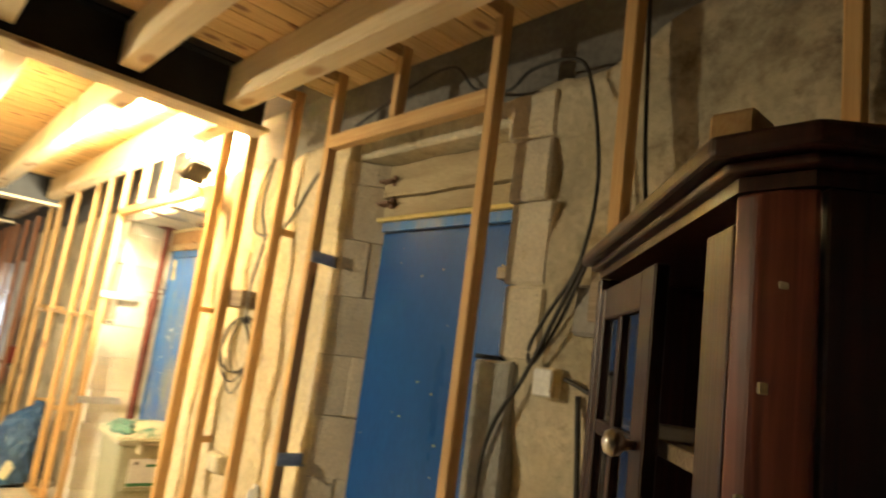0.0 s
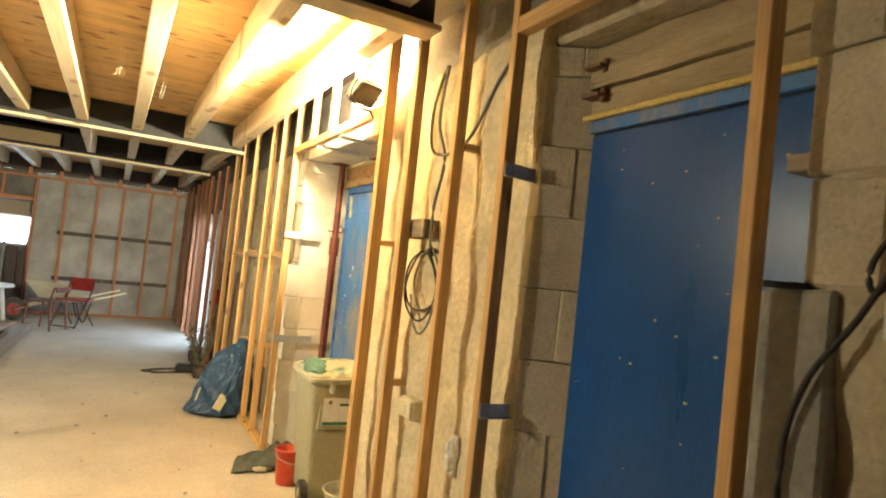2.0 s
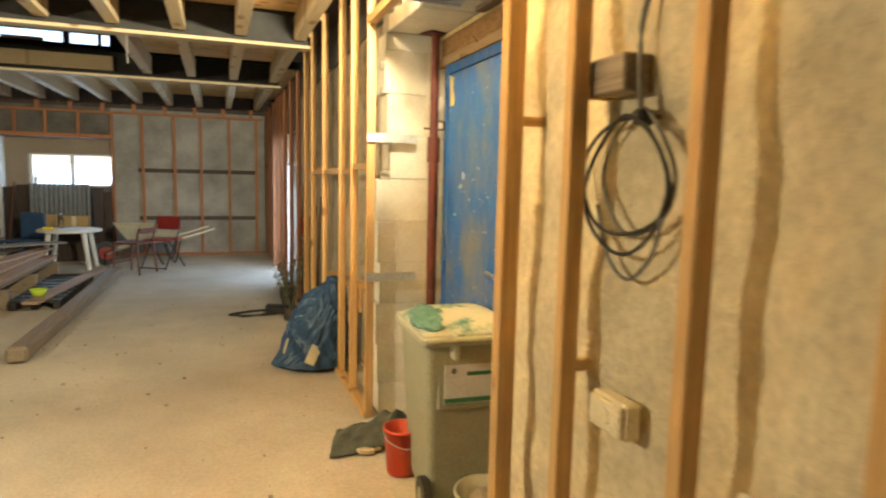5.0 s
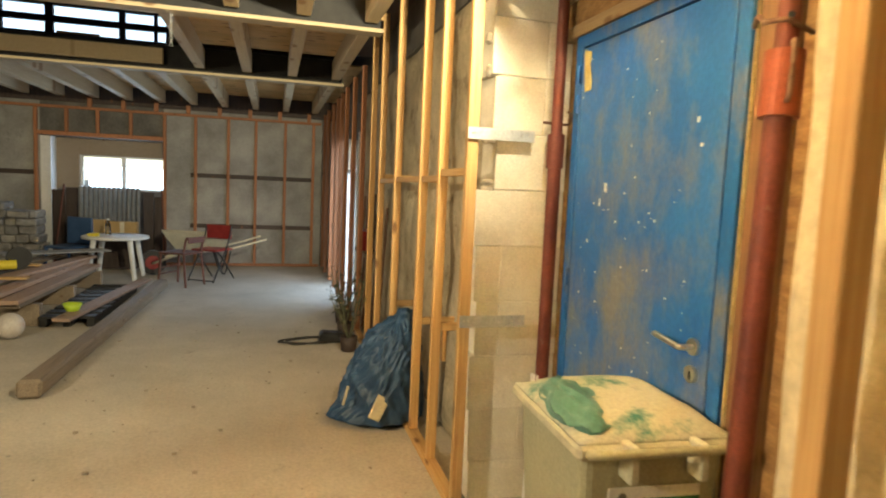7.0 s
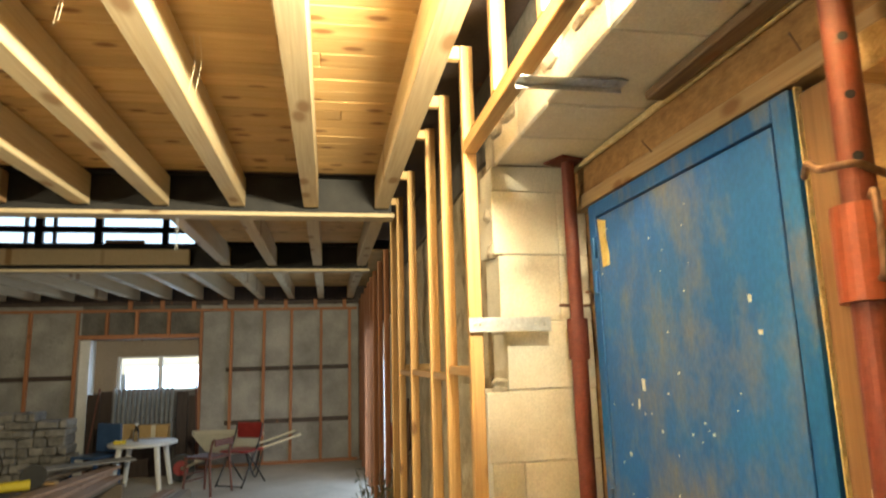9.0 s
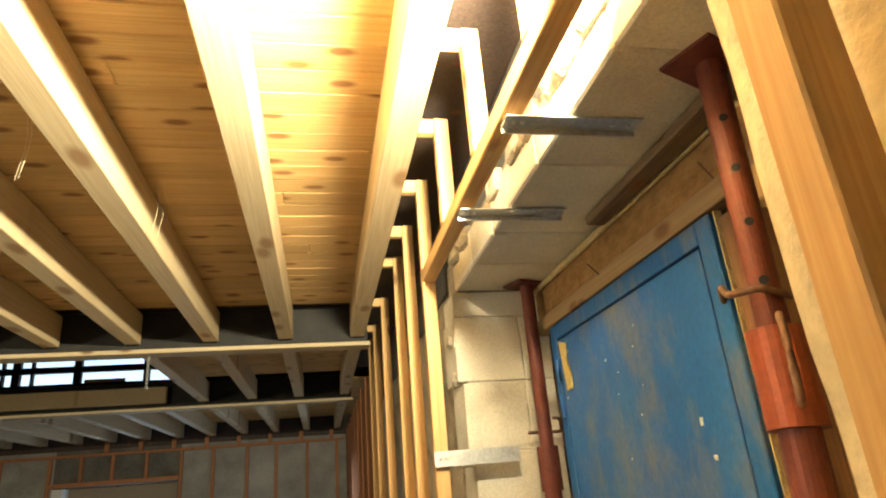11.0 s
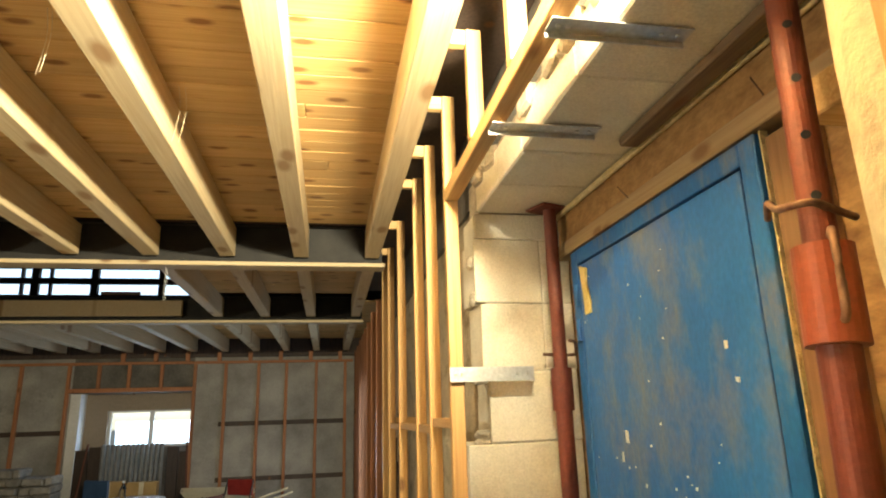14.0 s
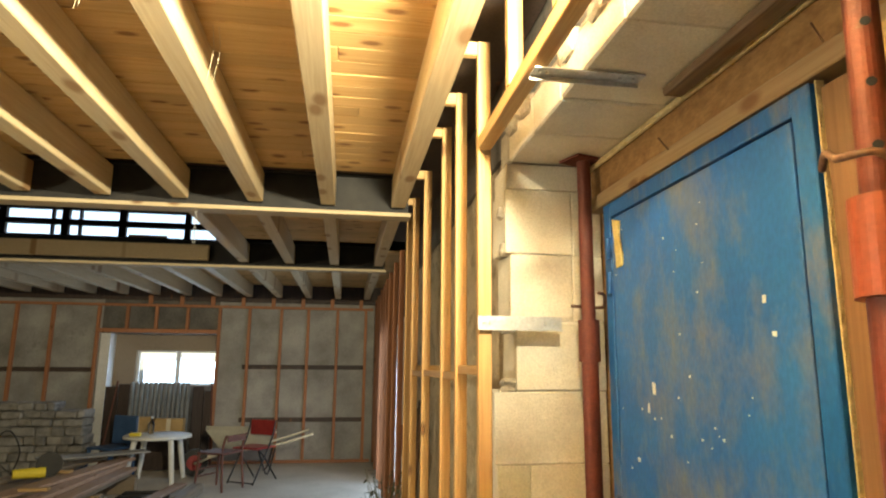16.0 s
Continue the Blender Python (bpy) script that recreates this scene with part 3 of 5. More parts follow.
for y in (-0.72, -1.17):
    copy_thing(br, pose(-0.002, y, 2.285, 90, 0, 0))

# ---- second doorway: block pier, soffit, door, props ----
pier = thing("block_pier", "pale aerated concrete block pier beside the doorway", "pier", at=(0, 0, 0), kind="structure")
COURSES = ((0.004, 0.194, 0.10), (0.194, 0.444, 0.09), (0.444, 0.694, 0.075), (0.694, 0.944, 0.10), (0.944, 1.194, 0.085), (1.194, 1.444, 0.07), (1.444, 1.694, 0.155), (1.694, 1.944, 0.135), (1.944, 2.19, 0.115), (2.19, 2.29, 0.125))
for i, (z0, z1, x0) in enumerate(COURSES):
    cut = (0.41, 0.33, 0.44, 0.205, 0.20, 0.46, 0.42, 0.375, 0.379, 0.42)[i]
    for a, b in ((x0, cut), (cut, 0.495)):
        j = rnd.uniform(-0.004, 0.004)
        part("block", rough_up(box(a + 0.001, b - 0.001, D2N + j, D2N + 0.19, z0 + 0.001, z1 - 0.001, 0.003), 0.006, 9, i), M_BLOCK, pier)
part("core", rough_up(box(0.16, 0.49, D2N + 0.008, D2N + 0.18, 0.0, 2.285), 0.0, 1), M_BLOCK, pier)
for i in range(9):
    z = rnd.uniform(0.3, 2.2)
    part("mortar_dab", rough_up(box(0.10, 0.17, D2N + 0.012, D2N + 0.06, z, z + rnd.uniform(0.02, 0.06), 0.012), 0.014, 14, i), M_MORTAR, pier)

soffit = thing("block_lintel", "pale aerated concrete block lintel over the doorway", "lintel", at=(0, 0, 0), kind="structure")
ys = [-1.66, -1.40, -0.98, -0.55, -0.28, 0.035]
for a, b in zip(ys, ys[1:]):
    part("block", rough_up(box(0.135, 0.50, a + 0.0015, b - 0.0015, D2T + rnd.uniform(0, 0.003), D2T + 0.13, 0.006), 0.003, 6, a), M_BLOCK, soffit)
for i in range(16):
    y = rnd.uniform(-1.6, 0.0)
    part("mortar_dab", rough_up(box(0.115, 0.16, y, y + rnd.uniform(0.04, 0.12), D2T + 0.09, D2T + 0.17, 0.012), 0.02, 9, i), M_MORTAR, soffit)

DX = 0.445
door_2 = thing("door_2", "dusty blue painted steel door, shut, with paint flecks", "door", at=(0, 0, 0), kind="structure")
fr = part("door_frame", box(DX, 0.498, -0.155, -0.10, 0.0, 2.10, 0.003), M_BLUE_TRIM, door_2)
part("door_frame", box(DX, 0.498, -1.122, -1.068, 0.0, 2.10, 0.003), M_BLUE_TRIM, door_2)
part("door_frame", box(DX, 0.498, -1.0675, -0.1555, 2.048, 2.10, 0.003), M_BLUE_TRIM, door_2)
part("seam", box(DX + 0.02, 0.498, -1.0675, -0.1555, 0.0, 2.0475), M_SEAM, door_2)
leaf = part("leaf", box(DX + 0.002, DX + 0.03, -1.061, -0.162, 0.01, 2.041, 0.002), M_BLUE2, door_2)
for z in (1.90, 1.78, 1.05, 0.9):
    part("hinge", cyl(bmesh.new(), (DX - 0.006, -0.148, z), (DX - 0.006, -0.148, z + 0.075), 0.008, seg=10), M_BLUE_TRIM, leaf)
hz, hy = 1.0, -1.0
hd = part("door_handle", cyl(bmesh.new(), (DX + 0.002, hy, hz), (DX - 0.008, hy, hz), 0.026, seg=24), M_CHROME, leaf, "satin steel lever handle")
lv = tube([(DX - 0.005, hy, hz), (DX - 0.045, hy, hz), (DX - 0.052, hy + 0.02, hz + 0.001), (DX - 0.05, hy + 0.07, hz + 0.006), (DX - 0.05, hy + 0.13, hz + 0.012)], 0.0095, 10)
part("lever", lv, M_CHROME, leaf)
part("lock_rosette", cyl(bmesh.new(), (DX + 0.002, hy, hz - 0.085), (DX - 0.008, hy, hz - 0.085), 0.026, seg=24), M_CHROME, leaf)
part("keyhole", box(DX - 0.0095, DX - 0.007, hy - 0.004, hy + 0.004, hz - 0.10, hz - 0.075), M_SEAM, leaf)
part("tape", rough_up(prism_yz([(-0.185, 2.035), (-0.235, 2.02), (-0.228, 1.96), (-0.252, 1.90), (-0.246, 1.865), (-0.205, 1.862), (-0.192, 1.93)], DX - 0.006, DX + 0.001), 0.006, 14), M_FOAM, leaf, "torn yellow tape")
for y, z, w, h in ((-0.94, 1.675, 0.013, 0.016), (-0.965, 1.60, 0.014, 0.012), (-0.42, 1.455, 0.016, 0.035), (-0.38, 1.40, 0.012, 0.03), (-0.75, 1.36, 0.008, 0.008), (-0.3, 1.25, 0.012, 0.012)):
    part("paint_fleck", rough_up(box(DX - 0.0005, DX + 0.0035, y, y + w, z, z + h, 0.001), 0.003, 60, y), M_WHITE, leaf, "white paint fleck")
fl = random.Random(11)
for i in range(60):
    y, z, s = fl.uniform(-1.05, -0.18), fl.uniform(0.5, 2.02), fl.choice((0.003, 0.004, 0.005, 0.006))
    part("paint_fleck", rough_up(box(DX, DX + 0.003, y, y + s, z, z + s * fl.uniform(0.7, 1.5)), 0.001, 200, i), M_PAPER, leaf, "white paint fleck")

structure("panel_brown", box(0.462, 0.499, -1.25, -1.132, 0.0, 2.085, 0.002), wood("plywood", (0.23, 0.13, 0.065), (0.16, 0.085, 0.04), 2, knots=False), "brown plywood strip beside the door")
solid("wall_plate", box(0.455, 0.462, -1.215, -1.185, 1.17, 1.32, 0.002), M_BINRIM, "small cream plate on the plywood strip", "plate")
structure("trim_edge", box(0.452, 0.47, -1.136, -1.1315, 0.0, 2.10), M_CREAMFOAM, "pale foam bead along the door frame")
structure("trim_batten", box(0.440, 0.499, -1.42, 0.03, 2.104, 2.155, 0.003), wood("dull_batten", (0.38, 0.27, 0.15), (0.27, 0.17, 0.085), 1), "pine batten above the door")
structure("trim_osb", box(0.458, 0.499, -1.62, 0.03, 2.157, 2.288), M_OSB, "strand board strip above the door")
structure("trim_foam", rough_up(box(0.44, 0.456, -1.62, 0.02, 2.262, 2.286, 0.005), 0.008, 14), M_CREAMFOAM, "bead of cream foam under the lintel")
solid("soffit_plank", rough_up(box(0.375, 0.435, -1.64, -0.68, 2.262, 2.288, 0.004), 0.005, 5), M_BROWNPLANK, "weathered brown plank under the lintel", "plank")
solid("wedge_block", box(0.40, 0.495, -1.40, -1.30, 2.03, 2.10, 0.004), M_STUD_X, "sawn pine block beside the prop", "timber block")
for y, z in ((-1.19, 2.15), (-0.60, 2.14)):
    solid("nail", cyl(bmesh.new(), (0.43, y, z), (0.39, y - 0.02, z + 0.025), 0.0018, seg=6), M_RUST, "bent rusty nail in the batten", "nail")
solid("plastic_sheet", rough_up(box(0.36, 0.372, -0.075, 0.01, 0.0, 0.62, 0.002), 0.02, 6), M_WHITE, "strip of white plastic behind the prop", "plastic sheet")


def prop(x, y, joint, turn, lean=0.0, sleeve=M_ORANGE, k=1.0, tilt=0.0):
    """A telescopic steel prop from floor to soffit."""
    t = thing("steel_prop", "rusty red telescopic steel prop under the lintel", "prop", "steel props", at=pose(x, y, 0.004 if lean else 0, lean, tilt) @ pose(0, 0, 0, 0, 0, turn))
    t.scale.z = 1.0 / math.cos(radians(lean))
    part("base_plate", box(-0.06, 0.06, -0.06, 0.06, 0.0, 0.008, 0.001), M_REDPROP, t)
    part("outer_tube", cyl(bmesh.new(), (0, 0, 0.008), (0, 0, joint), 0.029, seg=24), M_REDPROP, t)
    part("inner_tube", cyl(bmesh.new(), (0, 0, joint - 0.01), (0, 0, D2T - 0.01), 0.0245, seg=24), M_REDPROP, t)
    part("collar", cyl(bmesh.new(), (0, 0, joint - 0.03), (0, 0, joint + 0.115), 0.037 * k, seg=24), sleeve, t, "threaded collar")
    z = joint + 0.19
    while z < D2T - 0.05:
        for s in (-1,):
            part("hole", cyl(bmesh.new(), (-0.0195, s * 0.0145, z), (-0.0203, s * 0.0151, z), 0.0075, seg=10), M_SEAM, t)
        z += 0.10
    part("head_plate", box(-0.07, 0.07, -0.055, 0.055, D2T - 0.011, D2T - 0.003, 0.001), M_REDPROP, t)
    part("pin", tube([(0.05, -0.03, joint + 0.165), (-0.02, -0.03, joint + 0.165), (-0.06, -0.028, joint + 0.165), (-0.07, 0.0, joint + 0.165), (-0.05, 0.03, joint + 0.175), (-0.02, 0.06, joint + 0.20), (0.04, 0.10, joint + 0.20)], 0.006, 8), M_RUST, t, "bent rusty pin")
    part("handle", tube([(-0.03, -0.03, joint + 0.12), (-0.055, -0.045, joint + 0.12), (-0.062, -0.05, joint + 0.10), (-0.062, -0.05, joint + 0.02), (-0.055, -0.045, joint), (-0.03, -0.03, joint)], 0.006, 8), M_RUST, t)
    return t


prop(0.395, -0.055, 1.58, 200, 0.0, M_REDPROP)
prop(0.195, -1.476, 1.66, 20, -2.35, M_ORANGE, 1.15, 3.45)

# ---- first doorway ----
rv = thing("block_reveal", "grey weathered block reveal beside the doorway", "masonry", at=(0, 0, 0), kind="structure")
z = 0.0
i = 0
while z < D1T - 0.02:
    z1 = min(z + 0.25, D1T - 0.002)
    cut = 0.22 if i % 2 else 0.30
    for x0, x1 in ((WX - 0.005, cut - 0.0006), (cut + 0.0006, 0.36)):
        bb = rough_up(box(x0, x1, D1N - 0.006 + rnd.uniform(-0.005, 0.005), D1N + 0.07, z + 0.0008, z1 - 0.0008, 0.0025), 0.008, 9, i)
        for v in bb.verts:
            v.co.y -= max(0.0, v.co.x - WX) * 0.78
        part("block", bb, M_BLOCK_OLD, rv)
    z, i = z1, i + 1
rv2 = thing("block_jamb", "pale patched blocks at the right jamb of the doorway", "masonry", at=(0, 0, 0), kind="structure")
for z0, z1, yn in ((1.80, 2.07, -4.07), (2.07, 2.28, -4.05), (1.57, 1.80, -4.085), (2.28, 2.44, -4.02)):
    part("block", rough_up(box(WX - 0.025, 0.30, -4.24 + 0.03 * (z0 > 2), yn, z0 + 0.003, z1 - 0.003, 0.008), 0.006, 7, z0), M_BLOCK_OLD, rv2)
part("pilaster", rough_up(box(WX - 0.04, 0.255, -4.16, -4.0, 0.0, 1.565, 0.01), 0.008, 6), M_RENDERED, rv2, "pale plastered pilaster")
part("wood_strip", box(0.16, 0.25, -4.09, -3.99, 1.83, 1.87, 0.003), M_GREYWOOD, rv2, "grey wood strip")
part("ledge", box(WX - 0.035, WX + 0.05, -4.10, -4.0, 1.566, 1.58, 0.002), M_SEAM, rv2)

D1X = 0.262
door_1 = thing("door_1", "smooth dark blue steel door, shut", "door", at=(0, 0, 0), kind="structure")
part("leaf", box(D1X, D1X + 0.04, -4.098, -3.20, 0.0, 2.045, 0.003), M_BLUE1, door_1)
part("head_frame", box(D1X - 0.012, D1X + 0.05, -4.098, -3.195, 2.052, 2.095, 0.003), M_BLUE_TRIM, door_1)
part("seam", box(D1X + 0.006, D1X + 0.05, -4.098, -3.197, 2.044, 2.053), M_SEAM, door_1)
for i in range(24):
    y, z, s = fl.uniform(-4.0, -3.2), fl.uniform(0.4, 2.0), fl.choice((0.003, 0.004, 0.006))
    part("paint_fleck", rough_up(box(D1X - 0.0015, D1X + 0.002, y, y + s * 1.6, z, z + s), 0.001, 200, i), M_FOAM, door_1, "yellow paint fleck")
structure("lintel_1_infill", rough_up(box(D1X + 0.012, 0.36, D1S, D1N, 2.117, D1T, 0.004), 0.008, 4), M_PLASTER, "rough plaster above the door")
for z0, z1, dx in ((2.118, 2.196, -0.012), (2.205, 2.274, -0.028), (2.281, D1T - 0.004, -0.006)):
    bm = bmesh.new()
    for k in range(12):
        boxm(bm, D1X + dx, D1X + 0.03, D1S + 0.004 + 0.0755 * k, D1S + 0.004 + 0.0755 * (k + 1), z0, z1)
    bmesh.ops.remove_doubles(bm, verts=bm.verts, dist=0.0005)
    solid("lintel_board", rough_up(bm, 0.009, 7, z0), M_LINTEL, "plaster-smeared old timber board above the door", "lintel board", "lintel boards")
structure("lintel_1_foam", rough_up(box(D1X - 0.028, 0.36, D1S + 0.01, D1N - 0.02, 2.096, 2.116, 0.004), 0.007, 15), M_FOAM, "yellow foam bead above the door")
hg = thing("wall_hook", "rusty iron hinge pins fixed in the reveal", "hinge", at=(0, 0, 0))
for z in (2.17, 2.27):
    part("pin", cyl(bmesh.new(), (0.235, -3.265, z - 0.02), (0.235, -3.265, z + 0.025), 0.012, seg=10), M_RUST, hg)
    part("arm", box(0.20, 0.25, -3.275, -3.19, z - 0.006, z + 0.006, 0.002), M_RUST, hg)

# ---- cables and boxes on the wall ----


def cable(pts, r, m, label):
    return solid("cable", tube(pts, r), m, label, "cable", "wall cables")


cable([(0.06, -4.53, 2.75), (0.085, -4.53, 2.4), (0.07, -4.56, 2.06), (0.04, -4.62, 1.8)], 0.006, M_CABLE, "black cable hanging from the ceiling")
cable([(0.16, -3.0, 2.55), (0.19, -3.35, 2.68), (0.19, -3.6, 2.70), (0.17, -3.76, 2.56), (0.15, -3.95, 2.50), (0.10, -4.10, 2.52), (0.08, -4.28, 2.50), (0.07, -4.36, 2.40), (0.06, -4.42, 2.1), (0.055, -4.39, 1.86), (0.06, -4.30, 1.72), (0.07, -4.235, 1.62), (0.07, -4.25, 1.57), (0.075, -4.32, 1.68), (0.05, -4.42, 1.86)], 0.006, M_CABLE, "black cable looping along the wall")
cable([(0.05, -4.41, 1.87), (0.06, -4.33, 1.72), (0.07, -4.22, 1.52), (0.07, -4.13, 1.38), (0.075, -4.09, 1.2), (0.075, -4.12, 0.9), (0.08, -4.2, 0.5), (0.06, -4.3, 0.02)], 0.0068, M_CABLE, "black cable falling down the wall")
cable([(0.08, -4.36, 1.54), (0.075, -4.45, 1.51), (0.07, -4.6, 1.44)], 0.0068, M_CABLE, "black cable from the junction box")
cable([(0.09, -4.40, 1.5), (0.085, -4.43, 1.2), (0.085, -4.44, 0.8), (0.085, -4.45, 0.3), (0.06, -4.45, 0.01)], 0.008, M_CABLE, "black cable down the wall")
jb = thing("junction_box", "white plastic junction box on the plaster", "junction box", at=(0, 0, 0))
part("box", box(0.065, 0.125, -4.337, -4.263, 1.48, 1.565, 0.006), M_CREAM, jb)
part("cover", box(0.058, 0.066, -4.333, -4.267, 1.485, 1.56, 0.004), M_WHITE, jb)
cable([(0.10, -2.36, 2.46), (0.09, -2.34, 2.2), (0.095, -2.42, 2.02), (0.09, -2.37, 1.8), (0.085, -2.39, 1.60)], 0.007, M_GREYCABLE, "grey cable hanging to the coil")
cable([(0.15, -3.02, 2.5), (0.09, -2.86, 2.32), (0.08, -2.70, 2.12), (0.08, -2.58, 2.05), (0.085, -2.4, 2.04), (0.09, -2.28, 2.1), (0.10, -2.25, 2.3), (0.15, -2.25, 2.5)], 0.007, M_GREYCABLE, "grey cable swagged between the studs")
coil = thing("cable_coil", "coil of dark cable hanging on the wall", "cable coil", at=(0, 0, 0))
for k, (cy, cz, ry, rz, x) in enumerate(((-2.33, 1.47, 0.165, 0.135, 0.085), (-2.37, 1.48, 0.12, 0.145, 0.097), (-2.35, 1.45, 0.145, 0.16, 0.075))):
    pts = [(x + 0.008 * math.sin(a * 2), cy + ry * math.cos(a) + 0.012 * math.sin(3 * a + k), cz + rz * math.sin(a)) for a in [2 * math.pi * j / 12 for j in range(12)]]
    part("turn", tube(pts, 0.0048, closed=True), M_GREYCABLE if k == 1 else M_CABLE, coil)
part("drop_loop", tube([(0.085, -2.24, 1.40), (0.08, -2.30, 1.28), (0.08, -2.38, 1.235), (0.08, -2.46, 1.30), (0.085, -2.49, 1.42)], 0.0048), M_GREYCABLE, coil)
part("tie", box(0.07, 0.11, -2.41, -2.375, 1.585, 1.62, 0.006), M_BLACK, coil)
part("hook", cyl(bmesh.new(), (0.15, -2.39, 1.605), (0.07, -2.39, 1.61), 0.006, seg=8), M_RUST, coil)
so = thing("wall_socket", "cream plastic socket box fixed beside a stud", "socket", at=(0, 0, 0))
part("back_box", box(0.075, 0.12, -2.41, -2.27, 0.85, 0.94, 0.006), M_CREAM, so)
part("face_plate", box(0.062, 0.076, -2.405, -2.275, 0.856, 0.934, 0.005), M_CREAM, so)
part("outlet", cyl(bmesh.new(), (0.064, -2.345, 0.895), (0.06, -2.345, 0.895), 0.02, seg=20), M_CREAM, so)
lump = bmesh.new()
bmesh.ops.create_icosphere(lump, subdivisions=3, radius=1)
for v in lump.verts:
    v.co = Vector((0.115 + v.co.x * 0.035, -2.73 + v.co.y * 0.028, 0.80 + v.co.z * 0.08)) + noise.noise_vector(v.co * 2.5) * 0.016
solid("plaster_lump", lump, M_WHITE, "white plaster lump squeezed behind the stud", "plaster lump")
solid("plaster_patch", rough_up(box(0.085, 0.14, -4.62, -4.36, 1.66, 1.80, 0.01), 0.008, 8), M_RENDERED, "smooth pale patch of plaster", "plaster patch")
solid("wall_brick", box(0.08, 0.14, -4.49, -4.41, 1.70, 1.84, 0.004), M_GREYWOOD, "small brown wood plate on the wall", "wood plate")

fl_l = thing("floodlight", "black work floodlight clamped to a stud, lit", "work light", at=look(LAMP, LAMP + Vector((-0.28, 0.70, 0.66))))
part("housing", box(-0.085, 0.085, -0.065, 0.065, 0.012, 0.055, 0.01), M_BLACK, fl_l)
for x0, x1, y0, y1 in ((-0.085, 0.085, 0.055, 0.065), (-0.085, 0.085, -0.065, -0.055), (-0.085, -0.073, -0.0545, 0.0545), (0.073, 0.085, -0.0545, 0.0545)):
    part("bezel", box(x0, x1, y0, y1, -0.006, 0.0118, 0.002), M_BLACK, fl_l)
part("yoke", tube([(-0.09, 0, 0.03), (-0.10, -0.03, 0.06), (-0.05, -0.06, 0.09), (0.05, -0.06, 0.09), (0.10, -0.03, 0.06), (0.09, 0, 0.03)], 0.006), M_BLACK, fl_l)
# lamp body and strap added out of view, hung from a joist
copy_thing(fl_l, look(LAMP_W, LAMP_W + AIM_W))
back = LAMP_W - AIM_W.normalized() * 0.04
solid("hanging_strap", box(back.x - 0.012, back.x + 0.012, back.y - 0.003, back.y + 0.003, back.z - 0.02, JZ + 0.002), M_GALV, "added steel strap holding the unseen work light below a joist", "strap")
solid("lamp_block", box(-0.005, 0.05, -1.820, -1.72, 2.2, 2.306, 0.003), M_STUD_X, "pine block that carries the work light", "timber block")
cable([(-0.03, -1.70, 2.36), (0.03, -1.72, 2.28), (0.085, -1.74, 2.5), (0.12, -1.8, 2.72)], 0.005, M_CABLE, "black lead of the work light")

# ---- corner cabinet ----
ang = math.degrees(math.atan2(-0.53, -0.55))
cb = thing("display_cabinet", "dark mahogany display cabinet with an open shelf bay", "cabinet", at=pose(-0.255, -4.66, 0, 0, 0, ang))
# local x runs along the front, local y towards the back; the outer corner is cut at 45 degrees
CW, CD, CH = 0.735, 0.36, 1.755


def prism(pts, z0, z1, bev=0.0):
    """An upright block over a plan outline."""
    bm = bmesh.new()
    lo = [bm.verts.new((x, y, z0)) for x, y in pts]
    hi = [bm.verts.new((x, y, z1)) for x, y in pts]
    bm.faces.new(lo[::-1])
    bm.faces.new(hi)
    for k in range(len(pts)):
        bm.faces.new((lo[k], lo[(k + 1) % len(pts)], hi[(k + 1) % len(pts)], hi[k]))
    if bev:
        bmesh.ops.bevel(bm, geom=bm.edges[:], offset=bev, segments=2, affect='EDGES', profile=0.5)
    return bm


def crown(d):
    """The cabinet's plan, grown by d."""
    return [(-0.0 - d, -d), (CW - 0.05 + d * 0.4, -d), (CW + d, 0.05 - d * 0.4), (CW + d, CD + 0.005), (-0.0 - d, CD + 0.005)]


part("side", box(0.0, 0.025, 0.02, CD, 0.0, CH, 0.002), M_MAHOGANY, cb)
part("side", box(CW - 0.026, CW - 0.001, 0.062, CD, 0.0, CH, 0.002), M_MAHOGANY, cb)
part("back", box(0.026, CW - 0.027, CD - 0.012, CD, 0.0, CH), M_MAHOGANY, cb)
for z in (0.06, 0.5, 0.95, 1.465):
    part("shelf", box(0.026, CW - 0.08, 0.03, CD - 0.013, z, z + 0.022, 0.002), M_MAHOGANY if z < 1 else M_GREYWOOD, cb)
part("top", prism(crown(-0.002), CH + 0.001, CH + 0.016), M_MAHOGANY, cb)
part("cornice_moulding", prism(crown(0.014), CH + 0.017, CH + 0.028, 0.004), M_MAHOGANY, cb)
part("cornice", prism(crown(0.032), CH + 0.029, CH + 0.052, 0.006), M_MAHOGANY, cb)
part("stile", box(0.0, 0.03, 0.0, 0.0195, 0.0, CH - 0.002, 0.003), M_MAHOGANY, cb)
part("stile", prism([(CW - 0.125, 0.0), (CW - 0.053, 0.0), (CW - 0.053, 0.03), (CW - 0.125, 0.03)], 0.0, CH - 0.03, 0.003), M_MAHOGANY, cb)
part("corner_stile", prism([(CW - 0.052, 0.0), (CW - 0.03, 0.012), (CW - 0.016, 0.03), (CW, 0.055), (CW - 0.01, 0.061), (CW - 0.052, 0.03)], 0.0, CH - 0.002, 0.004), M_MAHOGANY_LIT, cb, "scuffed reddish corner stile, lit tone in its colour")
for k in range(9):
    z = 0.9 + 0.095 * k
    part("scuff", rough_up(box(CW - 0.032 + 0.008 * (k % 3), CW - 0.028 + 0.008 * (k % 3), 0.004 + 0.012 * (k % 3), 0.012 + 0.013 * (k % 3), z, z + 0.006 + 0.004 * (k % 2), 0.001), 0.002, 60, k), M_CREAM, cb, "pale paint scuff")
dr = part("door", box(0.062, 0.105, -0.004, 0.018, 0.04, CH - 0.03, 0.003), M_MAHOGANY, cb)
